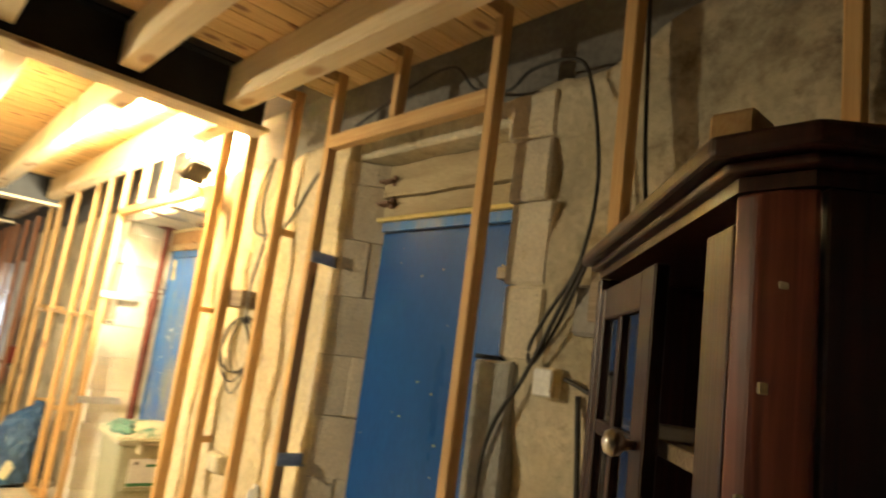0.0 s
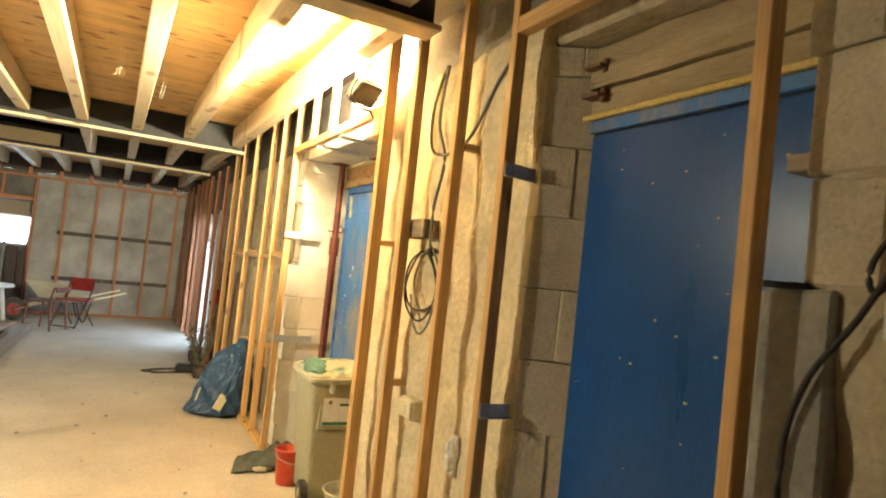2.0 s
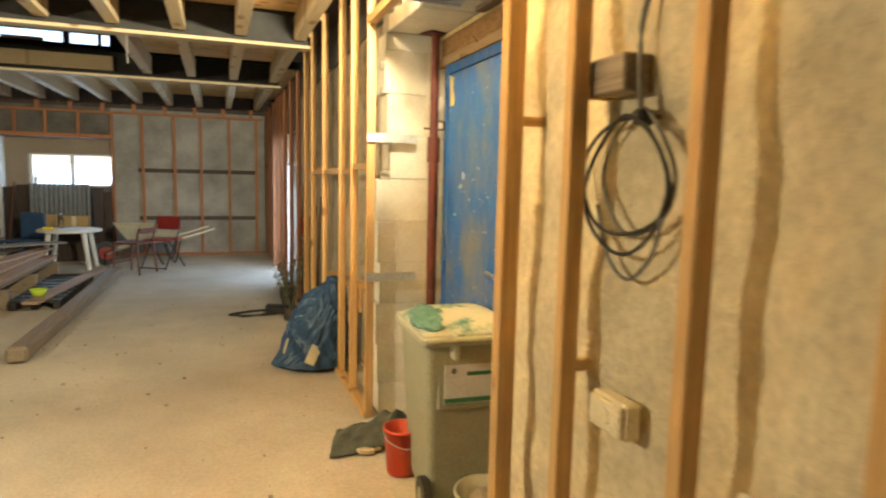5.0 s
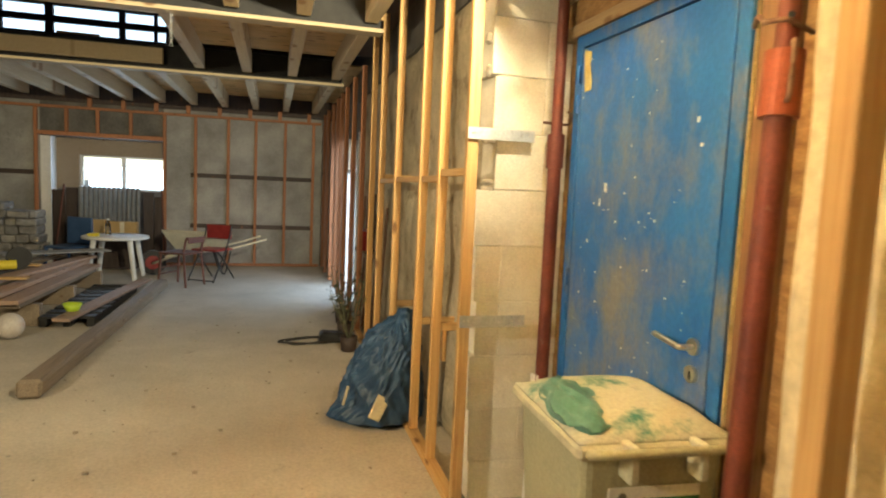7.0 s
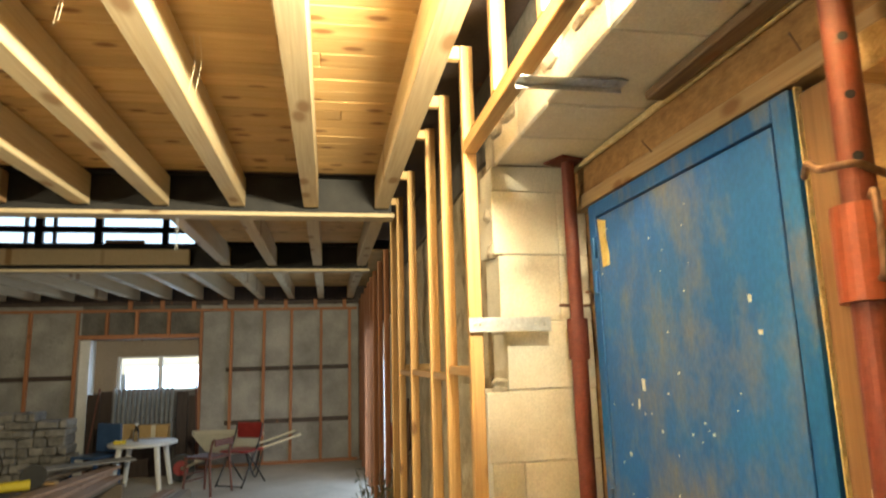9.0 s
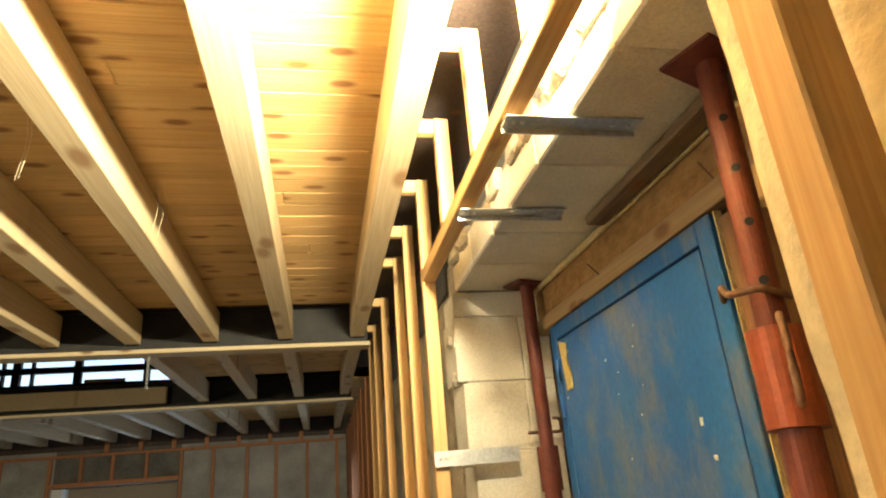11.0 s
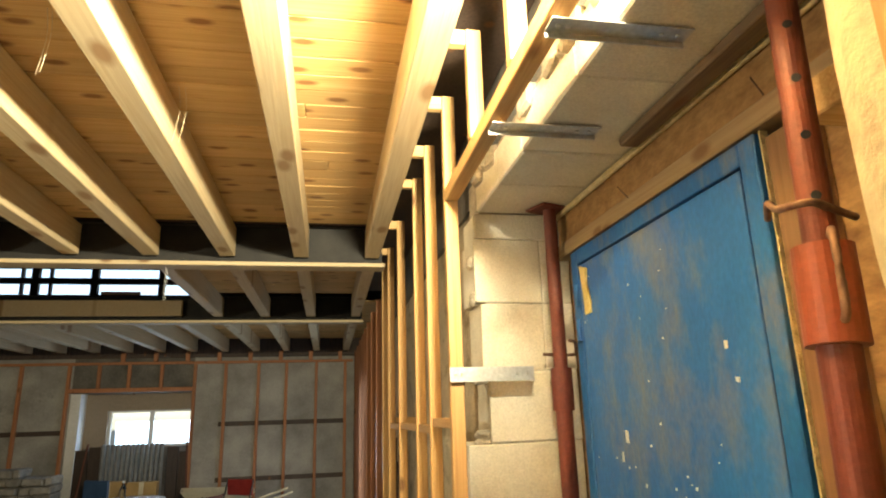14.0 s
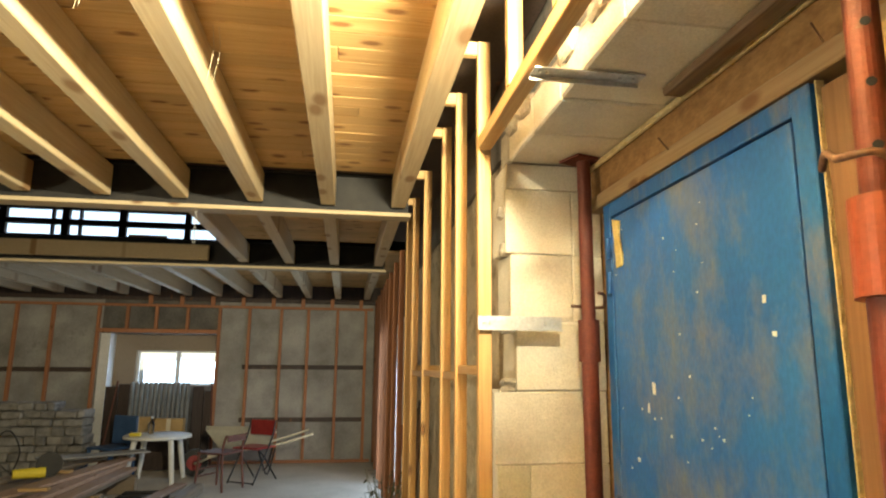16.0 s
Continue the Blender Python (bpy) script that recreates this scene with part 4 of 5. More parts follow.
part("door_stile", box(0.365, 0.43, -0.004, 0.018, 0.04, CH - 0.03, 0.003), M_MAHOGANY, dr)
for z0, z1 in ((CH - 0.09, CH - 0.031), (1.46, 1.485), (1.0, 1.02), (0.04, 0.12)):
    part("rail", box(0.106, 0.364, -0.003, 0.017, z0, z1, 0.003), M_MAHOGANY, dr)
part("glazing_bar", box(0.222, 0.245, -0.0025, 0.016, 0.121, CH - 0.091, 0.002), M_MAHOGANY, dr)
pn = part("pane", box(0.107, 0.363, 0.006, 0.009, 0.125, CH - 0.092), M_GLASS, dr)
pn.visible_shadow = False
kb = lathe([(0.006, 0), (0.007, 0.012), (0.016, 0.02), (0.019, 0.03), (0.015, 0.04), (0.004, 0.044)], 18, pose(0.395, -0.004, 1.475, 90))
part("knob", kb, M_CHROME, dr, "tarnished metal knob")
solid("wood_offcut", box(-0.71, -0.655, -5.135, -5.085, 1.808, 1.862, 0.004), M_STUD_X, "sawn pine offcut on top of the cabinet", "timber block")
solid("steel_pin", cyl(bmesh.new(), (-0.35, -4.80, 1.806), (-0.35, -4.80, 1.86), 0.008, seg=12), M_CHROME, "short bright metal tube standing on the cabinet", "metal tube")

# ---- wheeled bin and what lies by it ----
bn = thing("wheelie_bin", "olive green wheeled bin with a dusty teal lid", "bin", at=pose(0.225, -0.94, 0, 0, 0, -3))
bh = 0.80
bb = bmesh.new()
lo, hi = (0.17, 0.19), (0.215, 0.25)
vs = []
for z, (a, b) in ((0.035, lo), (0.07, (0.175, 0.195)), (bh, hi)):
    vs.append([bb.verts.new(c) for c in ((-a, -b, z), (a, -b, z), (a, b, z), (-a, b, z))])
for p, q in zip(vs, vs[1:]):
    for k in range(4):
        bb.faces.new((p[k], p[(k + 1) % 4], q[(k + 1) % 4], q[k]))
bb.faces.new(vs[0][::-1])
bb.faces.new(vs[-1])
bmesh.ops.bevel(bb, geom=[e for e in bb.edges if abs(e.verts[0].co.z - e.verts[1].co.z) > 0.02], offset=0.03, segments=3, affect='EDGES', profile=0.5)
part("body", bb, M_BIN, bn)
rim = box(-0.235, 0.235, -0.265, 0.27, bh - 0.045, bh, 0.012)
part("rim", rim, M_BINRIM, bn)
ld = bmesh.new()
bmesh.ops.create_grid(ld, x_segments=14, y_segments=14, size=1)
for v in ld.verts:
    x, y = v.co.x, v.co.y
    v.co = Vector((x * 0.23, y * 0.255, bh + 0.004 + 0.055 * (1 - abs(x) ** 4) * (1 - abs(y) ** 4) + 0.004 * noise.noise(Vector((x * 3, y * 3, 1)))))
ext = bmesh.ops.extrude_face_region(ld, geom=ld.faces[:])
for v in ext["geom"]:
    if isinstance(v, bmesh.types.BMVert):
        v.co.z -= 0.006
for f in ld.faces:
    f.smooth = True
part("lid", ld, M_BINLID, bn, "teal lid under pale dust")
fd = bmesh.new()
bmesh.ops.create_icosphere(fd, subdivisions=4, radius=1)
for v in fd.verts:
    c = v.co.copy()
    v.co = Vector((-0.15 + 0.078 * c.x + 0.02 * c.y, -0.03 + 0.21 * c.y, bh + 0.025 + 0.045 * c.z)) + noise.noise_vector(c * 2.6) * 0.022
    v.co.z = max(v.co.z, bh - 0.02)
for f in fd.faces:
    f.smooth = True
part("lid_fold", fd, M_TEAL, bn, "folded teal plastic at the lid's edge")
part("handle_bar", tube([(-0.2, -0.27, bh - 0.02), (-0.2, -0.31, bh - 0.005), (0, -0.315, bh - 0.005), (0.2, -0.31, bh - 0.005), (0.2, -0.27, bh - 0.02)], 0.013), M_BIN, bn)
for x in (-0.1, 0.1):
    part("lid_hinge", box(x - 0.012, x + 0.012, -0.315, -0.25, bh - 0.09, bh + 0.01, 0.004), M_BINRIM, bn)
part("recess", box(-0.16, 0.19, -0.238, -0.20, 0.47, 0.74, 0.01, m=Matrix.Identity(4)), M_BIN, bn)
lb = part("label", box(-0.13, 0.14, -0.2435, -0.2385, 0.50, 0.67), M_PAPER, bn, "white paper label")
part("print_bar", box(-0.13, 0.14, -0.2455, -0.244, 0.505, 0.525), M_GREEN, lb)
part("print_bar", box(-0.03, 0.14, -0.2455, -0.244, 0.622, 0.638), M_GREEN, lb)
part("print_mark", cyl(bmesh.new(), (-0.09, -0.244, 0.645), (-0.09, -0.2455, 0.645), 0.012, seg=14), M_GREYCABLE, lb)
for x in (-0.19, 0.19):
    w = part("wheel", cyl(bmesh.new(), (x - 0.02, -0.17, 0.075), (x + 0.02, -0.17, 0.075), 0.075, seg=24), M_BLACK, bn)
    part("hub", cyl(bmesh.new(), (x - 0.024, -0.17, 0.075), (x + 0.024, -0.17, 0.075), 0.03, seg=16), M_BIN, w)

bk = thing("bucket", "small red plastic bucket smeared with plaster", "bucket", at=Matrix.LocRotScale((0.03, -0.73, 0.002), None, (0.8, 0.8, 0.92)))
part("body", lathe([(0.085, 0.0), (0.09, 0.004), (0.112, 0.24), (0.119, 0.24), (0.119, 0.255), (0.106, 0.255), (0.083, 0.012), (0.001, 0.010)], 28), M_REDPLASTIC, bk)
part("bail", tube([(0.118, 0, 0.235), (0.10, -0.07, 0.20), (0.0, -0.128, 0.17), (-0.10, -0.07, 0.20), (-0.118, 0, 0.235)], 0.003), M_GALV, bk)
tp = bmesh.new()
bmesh.ops.create_grid(tp, x_segments=26, y_segments=20, size=1)
for v in tp.verts:
    x, y = v.co.x, v.co.y
    r = max(0.0, 1 - (x * x + y * y) * 0.75)
    v.co = Vector((0.0 + x * 0.24 + 0.05 * y, -0.32 + y * 0.17, 0.012 + 0.20 * r * (0.5 + 0.5 * max(-0.2, x)) + 0.05 * r * noise.noise(Vector((x * 3, y * 3, 4))) + 0.012 * noise.noise(Vector((x * 7, y * 7, 2)))))
    v.co.z = max(v.co.z, 0.004)
ext = bmesh.ops.extrude_face_region(tp, geom=tp.faces[:])
for v in ext["geom"]:
    if isinstance(v, bmesh.types.BMVert):
        v.co.z = max(v.co.z - 0.006, 0.0005)
for f in tp.faces:
    f.smooth = True
solid("tarpaulin", tp, M_TARP, "crumpled dark grey tarpaulin on the floor", "tarpaulin")
for k, (x, y) in enumerate(((-0.10, -0.48), (-0.16, -0.40), (-0.05, -0.44))):
    solid("paper_scrap", rough_up(box(x - 0.05, x + 0.05, y - 0.03, y + 0.03, 0.002, 0.03, 0.006), 0.03, 14, k), M_CREAM, "crumpled cream paper scrap on the floor", "paper scrap", "paper scraps")
tb = thing("rubble_tub", "grey dusty tub of rubble beside the bin", "tub", at=(0.25, -1.30, 0.002))
part("body", lathe([(0.10, 0.0), (0.105, 0.004), (0.145, 0.14), (0.152, 0.14), (0.152, 0.15), (0.138, 0.15), (0.10, 0.03), (0.001, 0.028)], 26), M_BINRIM, tb)
part("rubble", rough_up(lathe([(0.11, 0.05), (0.125, 0.10), (0.06, 0.125), (0.005, 0.13)], 16), 0.03, 22), M_MORTAR, tb)

# ---- sack by the studs ----
sk = bmesh.new()
bmesh.ops.create_icosphere(sk, subdivisions=6, radius=1)
for v in sk.verts:
    d = v.co.normalized()
    h = (d.z + 1) / 2
    a = math.atan2(d.y, d.x)
    r = min(1.0, math.hypot(d.x, d.y) * (2.4 if d.z < 0 else 2.4 - 1.2 * d.z)) ** 0.6
    west = -0.50 + 0.34 * h ** 0.55 - 0.05 * math.sin(h * 3.1)
    east = 0.14 - 0.05 * h
    cx, hw = (west + east) / 2, (east - west) / 2
    dep = 0.245 - 0.09 * h
    fold = 0.05 * (0.25 - abs(noise.noise(Vector((math.cos(a) * 2.2 + h * 3.2, math.sin(a) * 2.2, h * 2.0))))) + 0.026 * (0.25 - abs(noise.noise(Vector((math.cos(a) * 5 - h * 4, math.sin(a) * 5 + h * 3, h * 7)))))
    c = math.cos(a)
    pinch = 1 - 0.6 * max(0.0, -c) ** 2 * (1 - h)
    v.co = Vector((cx + c * r * (hw + fold), math.sin(a) * r * (dep * pinch + fold), 0.64 * h ** 0.85 + (fold * 1.4 + 0.05 * c) * h))
    v.co.z = max(v.co.z, 0.004)
for f in sk.faces:
    f.smooth = True
bg = thing("rubble_sack", "full dark blue plastic sack slumped against the studs", "sack", at=(0, 1.13, 0))
part("sack", sk, M_BAG, bg)
part("tag", rough_up(box(-0.045, 0.03, -0.012, 0.004, -0.07, 0.07, 0.004, m=pose(-0.17, -0.235, 0.15, -14, 28, 0)), 0.01, 9), M_CREAM, bg, "torn cream paper tag")
part("tear", rough_up(box(-0.008, 0.008, -0.006, 0.006, -0.06, 0.06, 0.003, m=pose(-0.36, -0.165, 0.22, 0, 12, 0)), 0.008, 12), M_CREAM, bg, "pale torn strip")

# ---- end wall: stud frame, window, niche ----
FS = FW - 0.065
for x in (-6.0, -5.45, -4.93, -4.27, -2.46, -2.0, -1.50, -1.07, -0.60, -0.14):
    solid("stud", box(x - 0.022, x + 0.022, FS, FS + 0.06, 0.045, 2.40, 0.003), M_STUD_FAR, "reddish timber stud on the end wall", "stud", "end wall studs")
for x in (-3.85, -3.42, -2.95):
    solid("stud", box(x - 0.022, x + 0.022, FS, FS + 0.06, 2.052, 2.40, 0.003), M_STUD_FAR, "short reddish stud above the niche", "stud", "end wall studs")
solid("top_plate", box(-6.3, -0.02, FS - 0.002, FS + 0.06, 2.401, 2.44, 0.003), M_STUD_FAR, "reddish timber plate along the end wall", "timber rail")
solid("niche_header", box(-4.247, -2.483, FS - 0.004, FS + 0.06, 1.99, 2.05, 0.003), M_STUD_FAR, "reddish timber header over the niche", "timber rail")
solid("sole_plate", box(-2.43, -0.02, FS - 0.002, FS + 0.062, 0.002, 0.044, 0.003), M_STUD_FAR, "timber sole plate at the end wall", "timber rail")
for z in (1.44, 0.62):
    solid("wall_batten", box(-2.08, -0.16, FS + 0.061, FW - 0.001, z, z + 0.07, 0.002), M_DARKWOOD, "dark timber batten behind the studs", "batten", "wall battens")
solid("wall_batten", box(-6.3, -4.30, FS + 0.061, FW - 0.001, 1.38, 1.45, 0.002), M_DARKWOOD, "dark timber batten behind the studs", "batten", "wall battens")
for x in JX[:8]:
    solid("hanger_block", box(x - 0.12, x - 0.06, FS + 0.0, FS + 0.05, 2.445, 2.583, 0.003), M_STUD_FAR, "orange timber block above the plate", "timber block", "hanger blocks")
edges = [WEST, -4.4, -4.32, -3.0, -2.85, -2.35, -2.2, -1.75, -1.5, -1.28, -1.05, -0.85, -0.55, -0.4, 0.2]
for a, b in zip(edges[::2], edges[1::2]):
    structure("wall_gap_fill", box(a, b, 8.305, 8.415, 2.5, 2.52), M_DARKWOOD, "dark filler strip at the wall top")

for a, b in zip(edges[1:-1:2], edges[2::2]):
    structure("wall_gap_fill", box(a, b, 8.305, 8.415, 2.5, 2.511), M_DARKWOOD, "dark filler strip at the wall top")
win = thing("window_1", "wide window with a white frame, bright daylight outside", "window", at=(0, 0, 0), kind="structure")
for x0, x1 in ((-3.755, -3.715), (-3.16, -3.09), (-2.52, -2.485)):
    part("window_frame", box(x0, x1, FW + 0.30, FW + 0.36, 1.172, 1.718, 0.004), M_WHITE, win)
for z0, z1 in ((1.172, 1.205), (1.69, 1.718)):
    part("window_frame", box(-3.714, -2.521, FW + 0.305, FW + 0.355, z0, z1, 0.004), M_WHITE, win)
for x0, x1 in ((-3.714, -3.161), (-3.089, -2.521)):
    pn = part("pane", box(x0, x1, FW + 0.325, FW + 0.331, 1.206, 1.689), M_GLASS, win)
    pn.visible_shadow = False
for x0, x1, z1 in ((-4.06, -3.88, 1.16), (-3.87, -3.66, 1.20), (-2.78, -2.62, 1.17), (-2.61, -2.50, 1.10)):
    solid("dark_plank", box(x0, x1, 8.27, 8.30, 0.0, z1, 0.003), M_DARKWOOD, "dark stained plank leaning in the niche", "plank", "niche planks")
for k, x in enumerate((-4.0, -2.42)):
    solid("garden_pole", cyl(bmesh.new(), (x, 8.1, 0.01), (x + 0.12 - 0.2 * k, 8.24, 1.25), 0.014, seg=8), M_BROWNWOOD, "brown tool handle leaning on the wall", "pole", "leaning poles")

cr = thing("crate_stand", "dark timber crate carrying the radiator", "crate", at=(-3.2, 7.95, 0))
part("body", box(-0.42, 0.42, -0.17, 0.17, 0.0, 0.44, 0.006), M_DARKWOOD, cr)
for x0, x1, z0, z1 in ((-0.42, -0.02, 0.45, 0.74), (0.02, 0.42, 0.45, 0.72)):
    c = thing("cardboard_box", "brown cardboard box in front of the radiator", "box", "cardboard boxes", at=(-3.2, 7.86, 0))
    part("carton", rough_up(box(x0, x1, -0.07, 0.08, z0 - 0.007, z1, 0.006), 0.008, 7, x0), M_CARD, c)
    part("tape", box((x0 + x1) / 2 - 0.03, (x0 + x1) / 2 + 0.03, -0.078, -0.07, z0, z1), M_CREAM, c)
rd = thing("radiator", "old grey cast iron column radiator on a crate", "radiator", at=(-3.21, 8.06, 0.442))
for i in range(13):
    x = -0.40 + i * 0.0667
    s = part("section", box(x - 0.024, x + 0.024, -0.05, 0.05, 0.0, 0.80, 0.02), M_IRON, rd)
part("pipe", cyl(bmesh.new(), (-0.42, 0, 0.06), (0.42, 0, 0.06), 0.02, seg=12), M_IRON, rd)
bt = thing("bottle", "small clear bottle before the cardboard boxes", "bottle", at=(-2.98, 6.95, 0.597))
part("body", lathe([(0.035, 0), (0.037, 0.005), (0.037, 0.13), (0.015, 0.17), (0.014, 0.2)], 18), M_GLASS, bt)
part("cap", cyl(bmesh.new(), (0, 0, 0.2), (0, 0, 0.22), 0.017, seg=14), M_WHITE, bt)

# ---- table and chairs ----
tt = thing("garden_table", "white plastic table with splayed legs", "table", at=(-2.86, 6.85, 0))
part("tabletop", lathe([(0.40, 0.555), (0.42, 0.56), (0.42, 0.585), (0.41, 0.595), (0.005, 0.596)], 36), M_WHITE, tt)
for sx in (-1, 1):
    for sy in (-1, 1):
        part("leg", cyl(bmesh.new(), (sx * 0.29, sy * 0.29, 0.002), (sx * 0.22, sy * 0.22, 0.556), 0.03, 0.036, seg=12), M_WHITE, tt)
solid("sponge", box(-3.16, -3.02, 6.62, 6.70, 0.598, 0.64, 0.01), M_YELLOW, "yellow sponge on the white table", "sponge")


def chair(at, m, label, back_h=0.80, fold=False):
    c = thing("folding_chair" if fold else "wooden_chair", label, "chair", at=at)
    part("seat", box(-0.20, 0.20, -0.20, 0.20, 0.43, 0.455, 0.008), m, c)
    if fold:
        for x in (-0.20, 0.20):
            part("leg", tube([(x, 0.26, 0.012), (x, 0.0, 0.40), (x, -0.10, 0.58), (x, -0.16, back_h)], 0.011), M_BLACK, c)
            part("leg", tube([(x * 0.9, -0.26, 0.012), (x * 0.9, 0.0, 0.30), (x * 0.9, 0.14, 0.43)], 0.011), M_BLACK, c)
        part("backrest", box(-0.20, 0.20, -0.175, -0.145, back_h - 0.20, back_h, 0.012), m, c)
        part("stretcher", cyl(bmesh.new(), (-0.19, 0.25, 0.03), (0.19, 0.25, 0.03), 0.009, seg=8), M_BLACK, c)
    else:
        for x in (-0.18, 0.18):
            part("leg", cyl(bmesh.new(), (x * 1.08, 0.20, 0.002), (x, 0.17, 0.432), 0.014, 0.018, seg=10), m, c)
            part("leg", tube([(x * 1.08, -0.22, 0.004), (x, -0.18, 0.43), (x, -0.21, 0.62), (x, -0.24, back_h)], 0.015), m, c)
        for z in (0.16, 0.24):
            part("stretcher", cyl(bmesh.new(), (-0.18, 0.19, z), (0.18, 0.19, z), 0.009, seg=8), m, c)
        for z in (0.58, back_h - 0.05):
            part("back_rail", box(-0.17, 0.17, -0.245, -0.225, z, z + 0.05, 0.006), m, c)
    return c


chair(pose(-1.60, 6.72, 0, 0, 0, 150), M_REDWOOD, "red folding chair with a black tube frame", 0.78, True)
chair(pose(-1.95, 6.28, 0, 0, 0, 60), M_BROWNWOOD, "dark red-brown wooden chair", 0.66)
ch = thing("garden_chair", "blue plastic chair behind the table", "chair", at=pose(-3.55, 7.2, 0, 0, 0, -30))
part("seat", rough_up(box(-0.22, 0.22, -0.2, 0.22, 0.38, 0.41, 0.012), 0.006, 6), M_BLUECHAIR, ch)
part("backrest", rough_up(box(-0.22, 0.22, 0.2, 0.235, 0.42, 0.80, 0.012), 0.01, 6), M_BLUECHAIR, ch)
for x in (-0.19, 0.19):
    for y in (-0.17, 0.2):
        part("leg", cyl(bmesh.new(), (x * 1.1, y * 1.1, 0.002), (x, y, 0.385), 0.018, 0.024, seg=10), M_BLUECHAIR, ch)

wb = thing("wheelbarrow", "dusty wheelbarrow with a cream tray", "wheelbarrow", at=pose(-1.85, 7.35, 0, 0, 0, 100))
tr = bmesh.new()
a = [tr.verts.new(c) for c in ((-0.2, -0.3, 0.36), (0.2, -0.3, 0.36), (0.17, 0.28, 0.34), (-0.17, 0.28, 0.34))]
b = [tr.verts.new(c) for c in ((-0.32, -0.45, 0.60), (0.32, -0.45, 0.60), (0.27, 0.50, 0.64), (-0.27, 0.50, 0.64))]
tr.faces.new(a[::-1])
for k in range(4):
    tr.faces.new((a[k], a[(k + 1) % 4], b[(k + 1) % 4], b[k]))
bmesh.ops.solidify(tr, geom=tr.faces[:], thickness=0.006)
part("tray", tr, M_CREAM, wb)
for s in (-1, 1):
    part("handle", tube([(s * 0.06, 0.62, 0.17), (s * 0.16, 0.2, 0.32), (s * 0.25, -0.4, 0.40), (s * 0.28, -0.95, 0.55)], 0.016), M_CREAM, wb)
    part("leg", tube([(s * 0.2, -0.22, 0.34), (s * 0.23, -0.34, 0.015), (s * 0.2, -0.44, 0.36)], 0.012), M_BLACK, wb)
wh = part("wheel", cyl(bmesh.new(), (-0.04, 0.62, 0.18), (0.04, 0.62, 0.18), 0.178, seg=28), M_BLACK, wb)
part("rim", cyl(bmesh.new(), (-0.043, 0.62, 0.18), (0.043, 0.62, 0.18), 0.10, seg=20), M_REDWOOD, wh)

# ---- dry stone stack ----
sw = thing("stone_stack", "dry stacked grey rubble stones", "stone stack", at=(0, 0, 0))
sr = random.Random(3)
z = 0.0
row = 0
while z < 0.98:
    h = sr.uniform(0.085, 0.125)
    x = -5.6 + sr.uniform(0, 0.1)
    end = -3.92 + sr.uniform(-0.06, 0.04) - (0.0 if z < 0.85 else 0.4)
    while x < end:
        w = sr.uniform(0.13, 0.30)
        part("stone", rough_up(box(x, min(x + w - 0.006, end), 7.25 + sr.uniform(-0.03, 0.03), 7.62, z + 0.002, z + h - 0.003, 0.018), 0.022, 6, row * 9 + x), M_STONE, sw)
        x += w
    z += h
    row += 1

# ---- timber pile on the floor ----
solid("old_beam", rough_up(box(-0.075, 0.075, -2.1, 2.1, 0.0, 0.12, 0.02, m=pose(-2.19, 3.85, 0.008, 0, 0, -1.5)), 0.02, 2.2), M_GREYWOOD, "weathered squared beam lying on the floor", "beam")


def plank(x0, y0, x1, y1, z, w, h, m, label):
    L = math.hypot(x1 - x0, y1 - y0)
    yaw = math.degrees(math.atan2(-(x1 - x0), y1 - y0))
    return solid("plank", rough_up(box(-w / 2, w / 2, -L / 2, L / 2, 0, h, 0.004, m=pose((x0 + x1) / 2, (y0 + y1) / 2, z, 0, 0, yaw)), 0.004, 4, x0), m, label, "plank", "timber pile")


for a in (
    (-2.60, 3.60, -2.33, 6.0, 0.10, 0.15, 0.03, M_LUMBER, "pinkish reclaimed board across the pallet"),
    (-3.02, 3.62, -2.98, 6.2, 0.25, 0.17, 0.04, M_LUMBER, "pinkish reclaimed board on the pile"),
    (-3.20, 3.75, -3.12, 6.3, 0.29, 0.16, 0.04, M_LUMBER, "pinkish reclaimed board on the pile"),
    (-3.50, 3.90, -3.10, 6.5, 0.33, 0.20, 0.03, M_LUMBER, "long reclaimed board on the pile"),
    (-3.05, 3.70, -3.02, 6.1, 0.205, 0.20, 0.04, M_GREYWOOD, "grey reclaimed board in the pile"),
    (-3.85, 4.30, -3.75, 6.9, 0.25, 0.22, 0.03, M_GREYWOOD, "grey reclaimed board in the pile"),
    (-4.15, 4.60, -3.55, 6.9, 0.285, 0.18, 0.03, M_GREYWOOD, "grey reclaimed board in the pile"),
    (-3.9, 5.9, -2.9, 6.55, 0.42, 0.30, 0.02, M_RENDERED, "pale grey panel on the pile"),
):
    plank(*a)
for y in (3.95, 5.0, 6.1):
    solid("bearer", box(-4.4, -2.86, y - 0.05, y + 0.05, 0.0, 0.203, 0.005), M_GREYWOOD, "grey timber bearer under the boards", "bearer", "timber bearers")
pl = thing("pallet", "black plastic pallet on the floor", "pallet", at=(-2.62, 4.75, 0))
for k in range(9):
    part("slat", box(-0.24, 0.24, -0.9 + k * 0.22, -0.9 + k * 0.22 + 0.14, 0.075, 0.095, 0.003), M_BLACK, pl)
for x in (-0.2, 0.0, 0.2):
    part("runner", box(x - 0.035, x + 0.035, -0.9, 1.0, 0.0, 0.074, 0.003), M_BLACK, pl)
bl = thing("football", "scuffed white football on the floor", "ball", at=(-2.93, 3.42, 0.112))
s = bmesh.new()
bmesh.ops.create_icosphere(s, subdivisions=4, radius=0.11)
for f in s.faces:
    f.smooth = True
part("ball", s, mat("scuffed_leather", (0.50, 0.44, 0.40), (0.66, 0.62, 0.58), 9.0, 0.6, 0.2, dirt=((0.45, 0.14, 0.08), 14.0, 0.62)), bl)
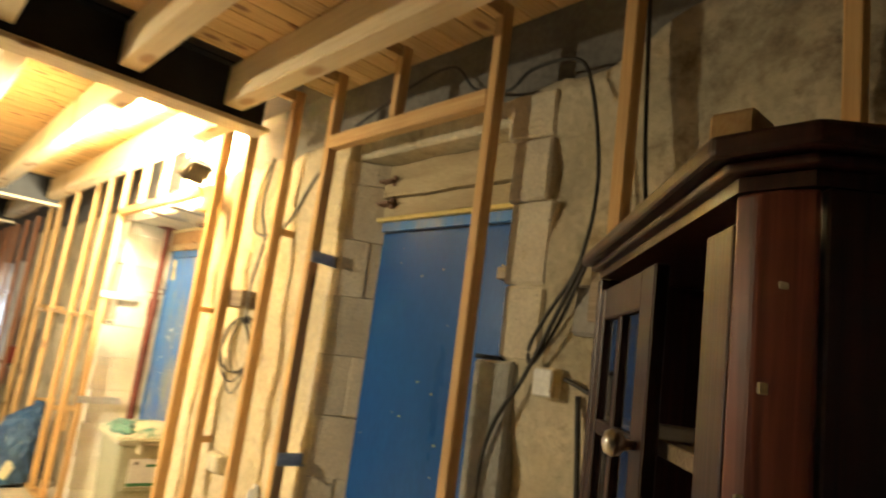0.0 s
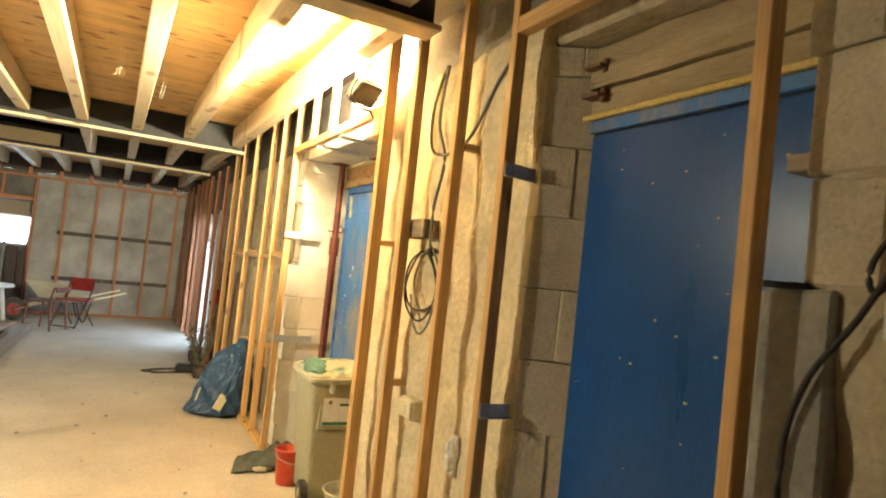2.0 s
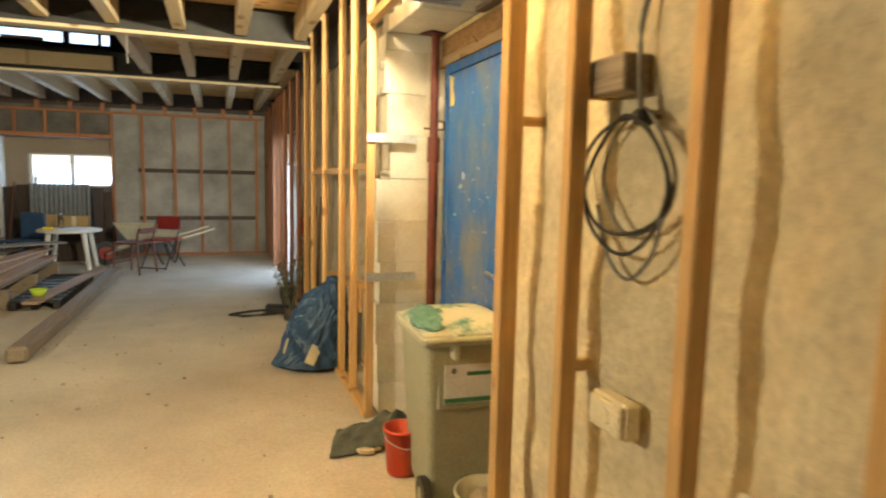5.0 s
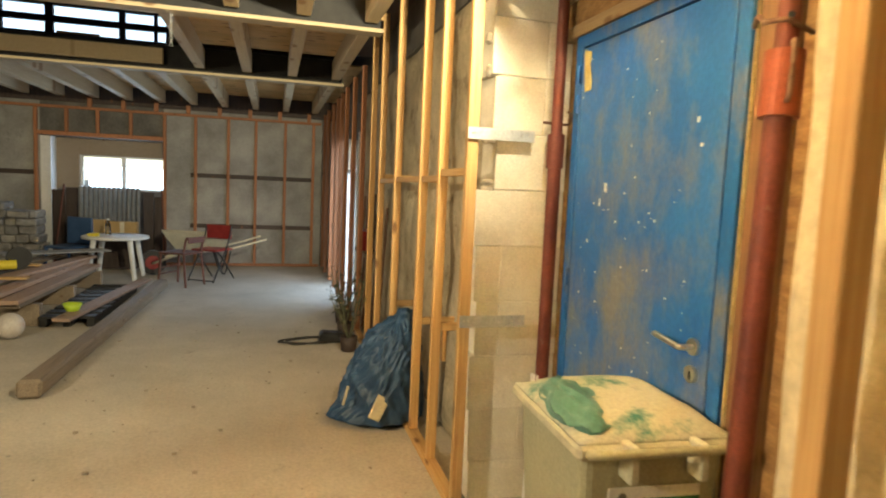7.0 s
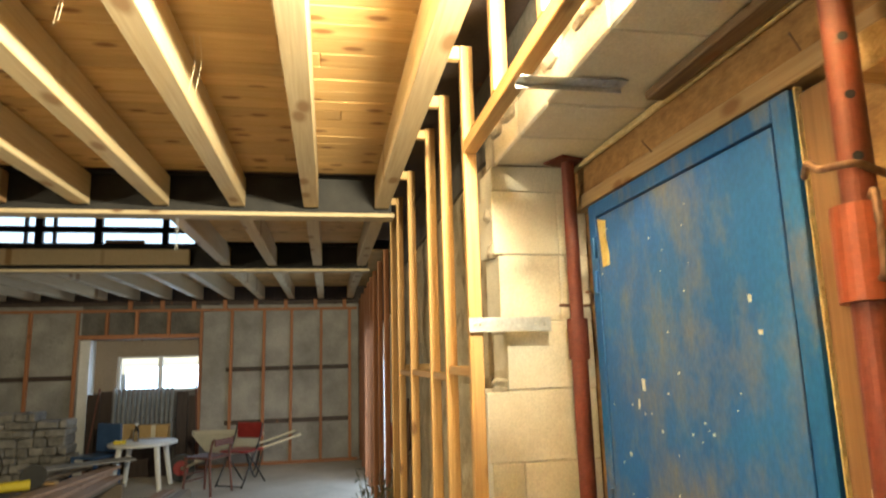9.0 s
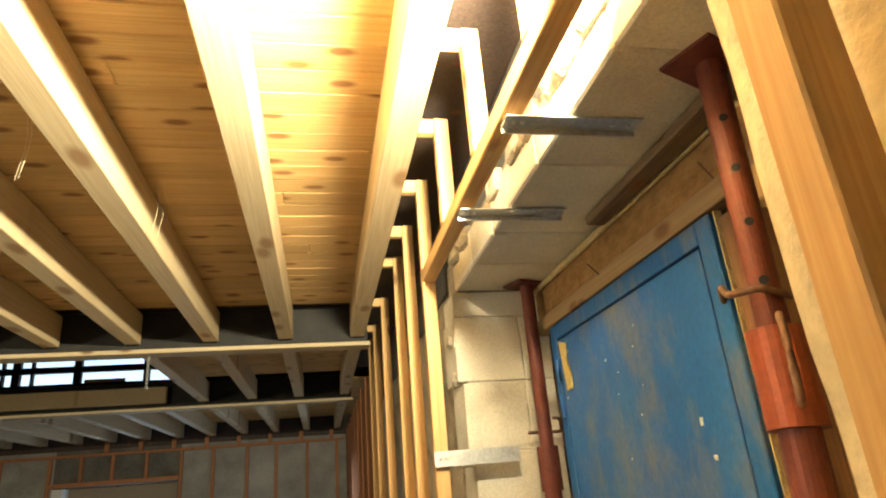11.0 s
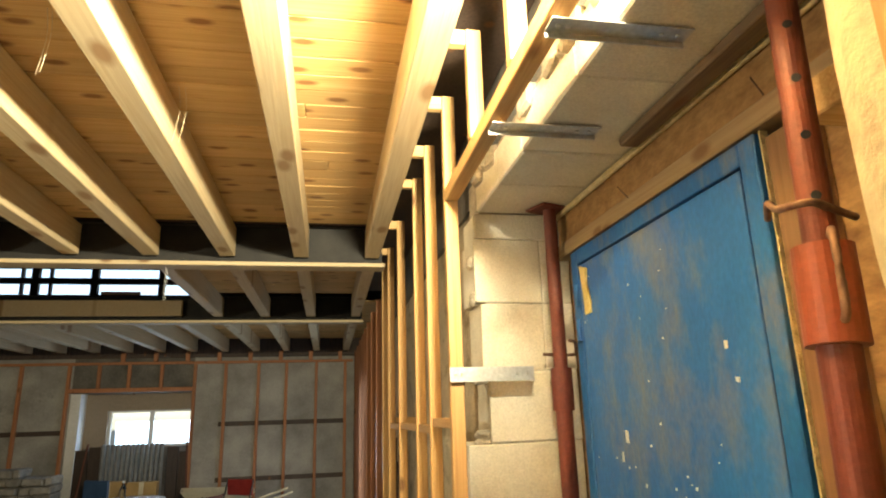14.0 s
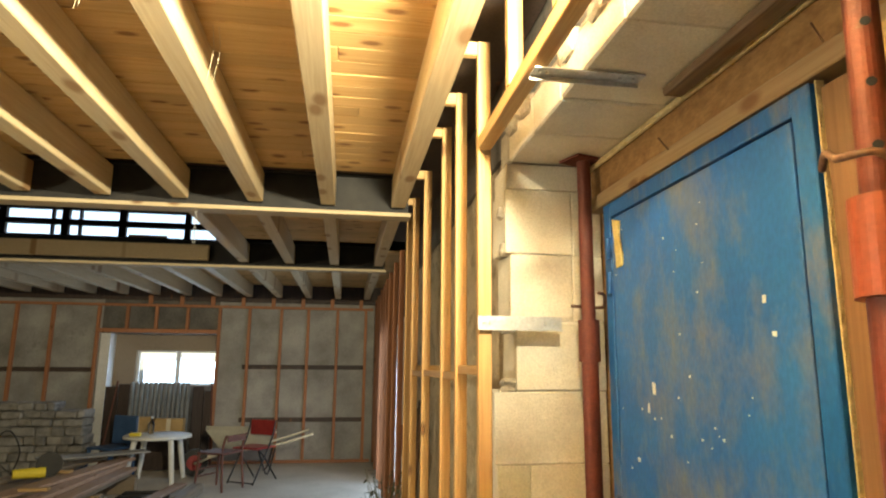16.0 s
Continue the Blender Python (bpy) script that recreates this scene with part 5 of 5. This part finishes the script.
bw = lathe([(0.05, 0.0), (0.055, 0.004), (0.085, 0.07), (0.08, 0.07), (0.05, 0.012), (0.002, 0.01)], 22, pose(-2.60, 3.95, 0.132))
solid("bowl", bw, M_LIME, "lime green plastic bowl on a board", "bowl")
tc = thing("tool_case", "black tool case with a yellow band", "tool case", at=pose(-3.36, 3.45, 0.002, 0, 0, 12))
part("body", box(-0.28, 0.16, -0.16, 0.16, 0.0, 0.25, 0.02), M_BLACK, tc)
part("lid", box(-0.282, 0.162, -0.162, 0.162, 0.252, 0.30, 0.02), M_BLACK, tc)
for x in (-0.20, 0.08):
    part("band", box(x, x + 0.05, -0.172, 0.172, 0.005, 0.306, 0.006), M_YELLOW, tc)
part("band", box(-0.15, 0.079, -0.17, -0.163, 0.17, 0.22, 0.004), M_YELLOW, tc)
part("handle", tube([(-0.12, 0, 0.30), (-0.11, 0, 0.35), (0.0, 0, 0.355), (0.02, 0, 0.30)], 0.012), M_BLACK, tc)
gr = thing("angle_grinder", "power saw with a black cable on the boards", "power tool", at=pose(-3.55, 5.0, 0.363, 0, 0, 30))
part("body", cyl(bmesh.new(), (-0.16, 0, 0.06), (0.12, 0, 0.06), 0.045, 0.055, seg=14), M_YELLOW, gr)
part("guard", cyl(bmesh.new(), (0.15, -0.02, 0.13), (0.15, 0.02, 0.13), 0.12, seg=22), M_BLACK, gr)
part("cable", tube([(-0.16, 0, 0.06), (-0.28, 0.04, 0.18), (-0.30, 0.1, 0.42), (-0.2, 0.16, 0.46), (-0.1, 0.2, 0.25), (-0.15, 0.25, 0.02)], 0.008), M_CABLE, gr)
for k, (x, y) in enumerate(((-3.4, 5.3), (-3.2, 4.3))):
    solid("offcut", rough_up(box(x - 0.12, x + 0.12, y - 0.05, y + 0.05, 0.335 + 0.04, 0.40, 0.005), 0.008, 9, k), M_STUD_X, "short pale timber offcut on the pile", "offcut", "offcuts")

# ---- side doorway and clutter behind the studs ----
dj = thing("door_frame_side", "pale blue door frame of the open side doorway", "door frame", at=(0, 0, 0), kind="structure")
for y in (5.02, 6.44):
    part("jamb", box(0.20, 0.30, y, y + 0.05, 0.0, 2.075, 0.003), M_WHITE, dj)
part("bar", box(0.22, 0.27, 5.075, 6.435, 1.60, 1.64, 0.003), M_WHITE, dj)
cl = random.Random(8)
for k in range(9):
    y = 2.9 + k * 0.16
    h = cl.uniform(1.1, 1.75)
    solid("garden_pole", cyl(bmesh.new(), (0.10 + cl.uniform(0, 0.04), y, 0.0), (0.18, y + cl.uniform(-0.12, 0.12), h), 0.011, seg=8), cl.choice((M_BROWNWOOD, M_DARKWOOD, M_RUST)), "thin dark pole leaning behind the studs", "pole", "leaning poles")
for k in range(3):
    y = 2.75 + k * 0.55
    p = thing("dry_plant", "withered dark plant standing by the studs", "plant", "dry plants", at=(-0.13 + 0.03 * k, y, 0))
    part("pot", lathe([(0.06, 0), (0.065, 0.004), (0.08, 0.13), (0.074, 0.13), (0.055, 0.09), (0.003, 0.088)], 16), M_DARKWOOD, p)
    st = bmesh.new()
    for j in range(12):
        a, l2 = cl.uniform(0, 6.28), cl.uniform(0.3, 0.6)
        q = Vector((math.cos(a) * 0.16, math.sin(a) * 0.16, 0.09 + l2))
        cyl(st, (0, 0, 0.09), q, 0.005, 0.002, seg=5)
        for i in range(5):
            c0 = Vector((0, 0, 0.09)).lerp(q, cl.uniform(0.35, 1))
            d = Vector((cl.uniform(-1, 1), cl.uniform(-1, 1), cl.uniform(-0.6, 0.5))).normalized() * cl.uniform(0.04, 0.09)
            n2 = d.cross(Vector((0.2, 0.4, 1))).normalized() * 0.012
            vs4 = [st.verts.new(v) for v in (c0, c0 + d * 0.5 + n2, c0 + d, c0 + d * 0.5 - n2)]
            st.faces.new(vs4)
    part("leaves", st, M_PLANT, p)
solid("red_crate", rough_up(box(0.075, 0.20, 3.62, 3.9, 0.78, 0.98, 0.008), 0.004, 5), M_REDWOOD, "dark red box on a ledge behind the studs", "box")
solid("ledge_board", box(0.07, 0.236, 3.4, 4.1, 0.74, 0.778, 0.004), M_GREYWOOD, "grey board fixed behind the studs", "shelf board")
cc = thing("cable_heap", "loose black cable and tool on the floor", "cable", at=(-0.42, 3.05, 0.0))
part("loop", tube([(0.2, 0.1, 0.012), (0.0, 0.16, 0.012), (-0.22, 0.05, 0.012), (-0.16, -0.08, 0.012), (0.05, -0.02, 0.014), (0.18, 0.05, 0.03)], 0.008), M_CABLE, cc)
part("loop", tube([(0.25, 0.0, 0.012), (0.05, -0.06, 0.012), (-0.3, 0.02, 0.012), (-0.1, 0.12, 0.022), (0.15, 0.12, 0.03)], 0.008), M_CABLE, cc)
part("tool", rough_up(box(0.06, 0.30, -0.02, 0.12, 0.004, 0.09, 0.02), 0.02, 9), M_BLACK, cc)

# ---- small things hanging and lying about ----
for x, y in ((-1.24, -0.4), (-1.26, -0.38), (-0.98, 0.05), (-0.96, 0.06)):
    solid("string", tube([(x, y, CZ - 0.02), (x + 0.01, y, CZ - 0.12), (x - 0.01, y + 0.01, CZ - 0.24)], 0.0008, 5), M_CREAM, "thin white string hanging from the ceiling", "string", "ceiling strings")
chn = thing("chain", "thin steel chain hanging from the beam", "chain", at=(-1.46, 2.03, 2.55))
for k in range(12):
    part("link", tube([(0.008 * math.cos(a) * (k % 2), 0.008 * math.cos(a) * (1 - k % 2), -0.02 * k - 0.012 + 0.014 * math.sin(a)) for a in (0, 0.8, 1.57, 2.3, 3.14, 3.9, 4.7, 5.5)], 0.0018, 5, True), M_GALV, chn)
deb = bmesh.new()
for k in range(150):
    x, y, s = cl.uniform(-2.4, -0.1), cl.uniform(-3.2, 4.0), cl.choice((0.004, 0.005, 0.007, 0.011))
    rough_up(boxm(deb, x - s, x + s, y - s * 0.8, y + s * 0.8, 0.0, s * 0.9), 0.0, 1)
solid("floor_debris", deb, M_MORTAR, "crumbs of mortar and wood scattered on the floor", "debris", kind="stuff")
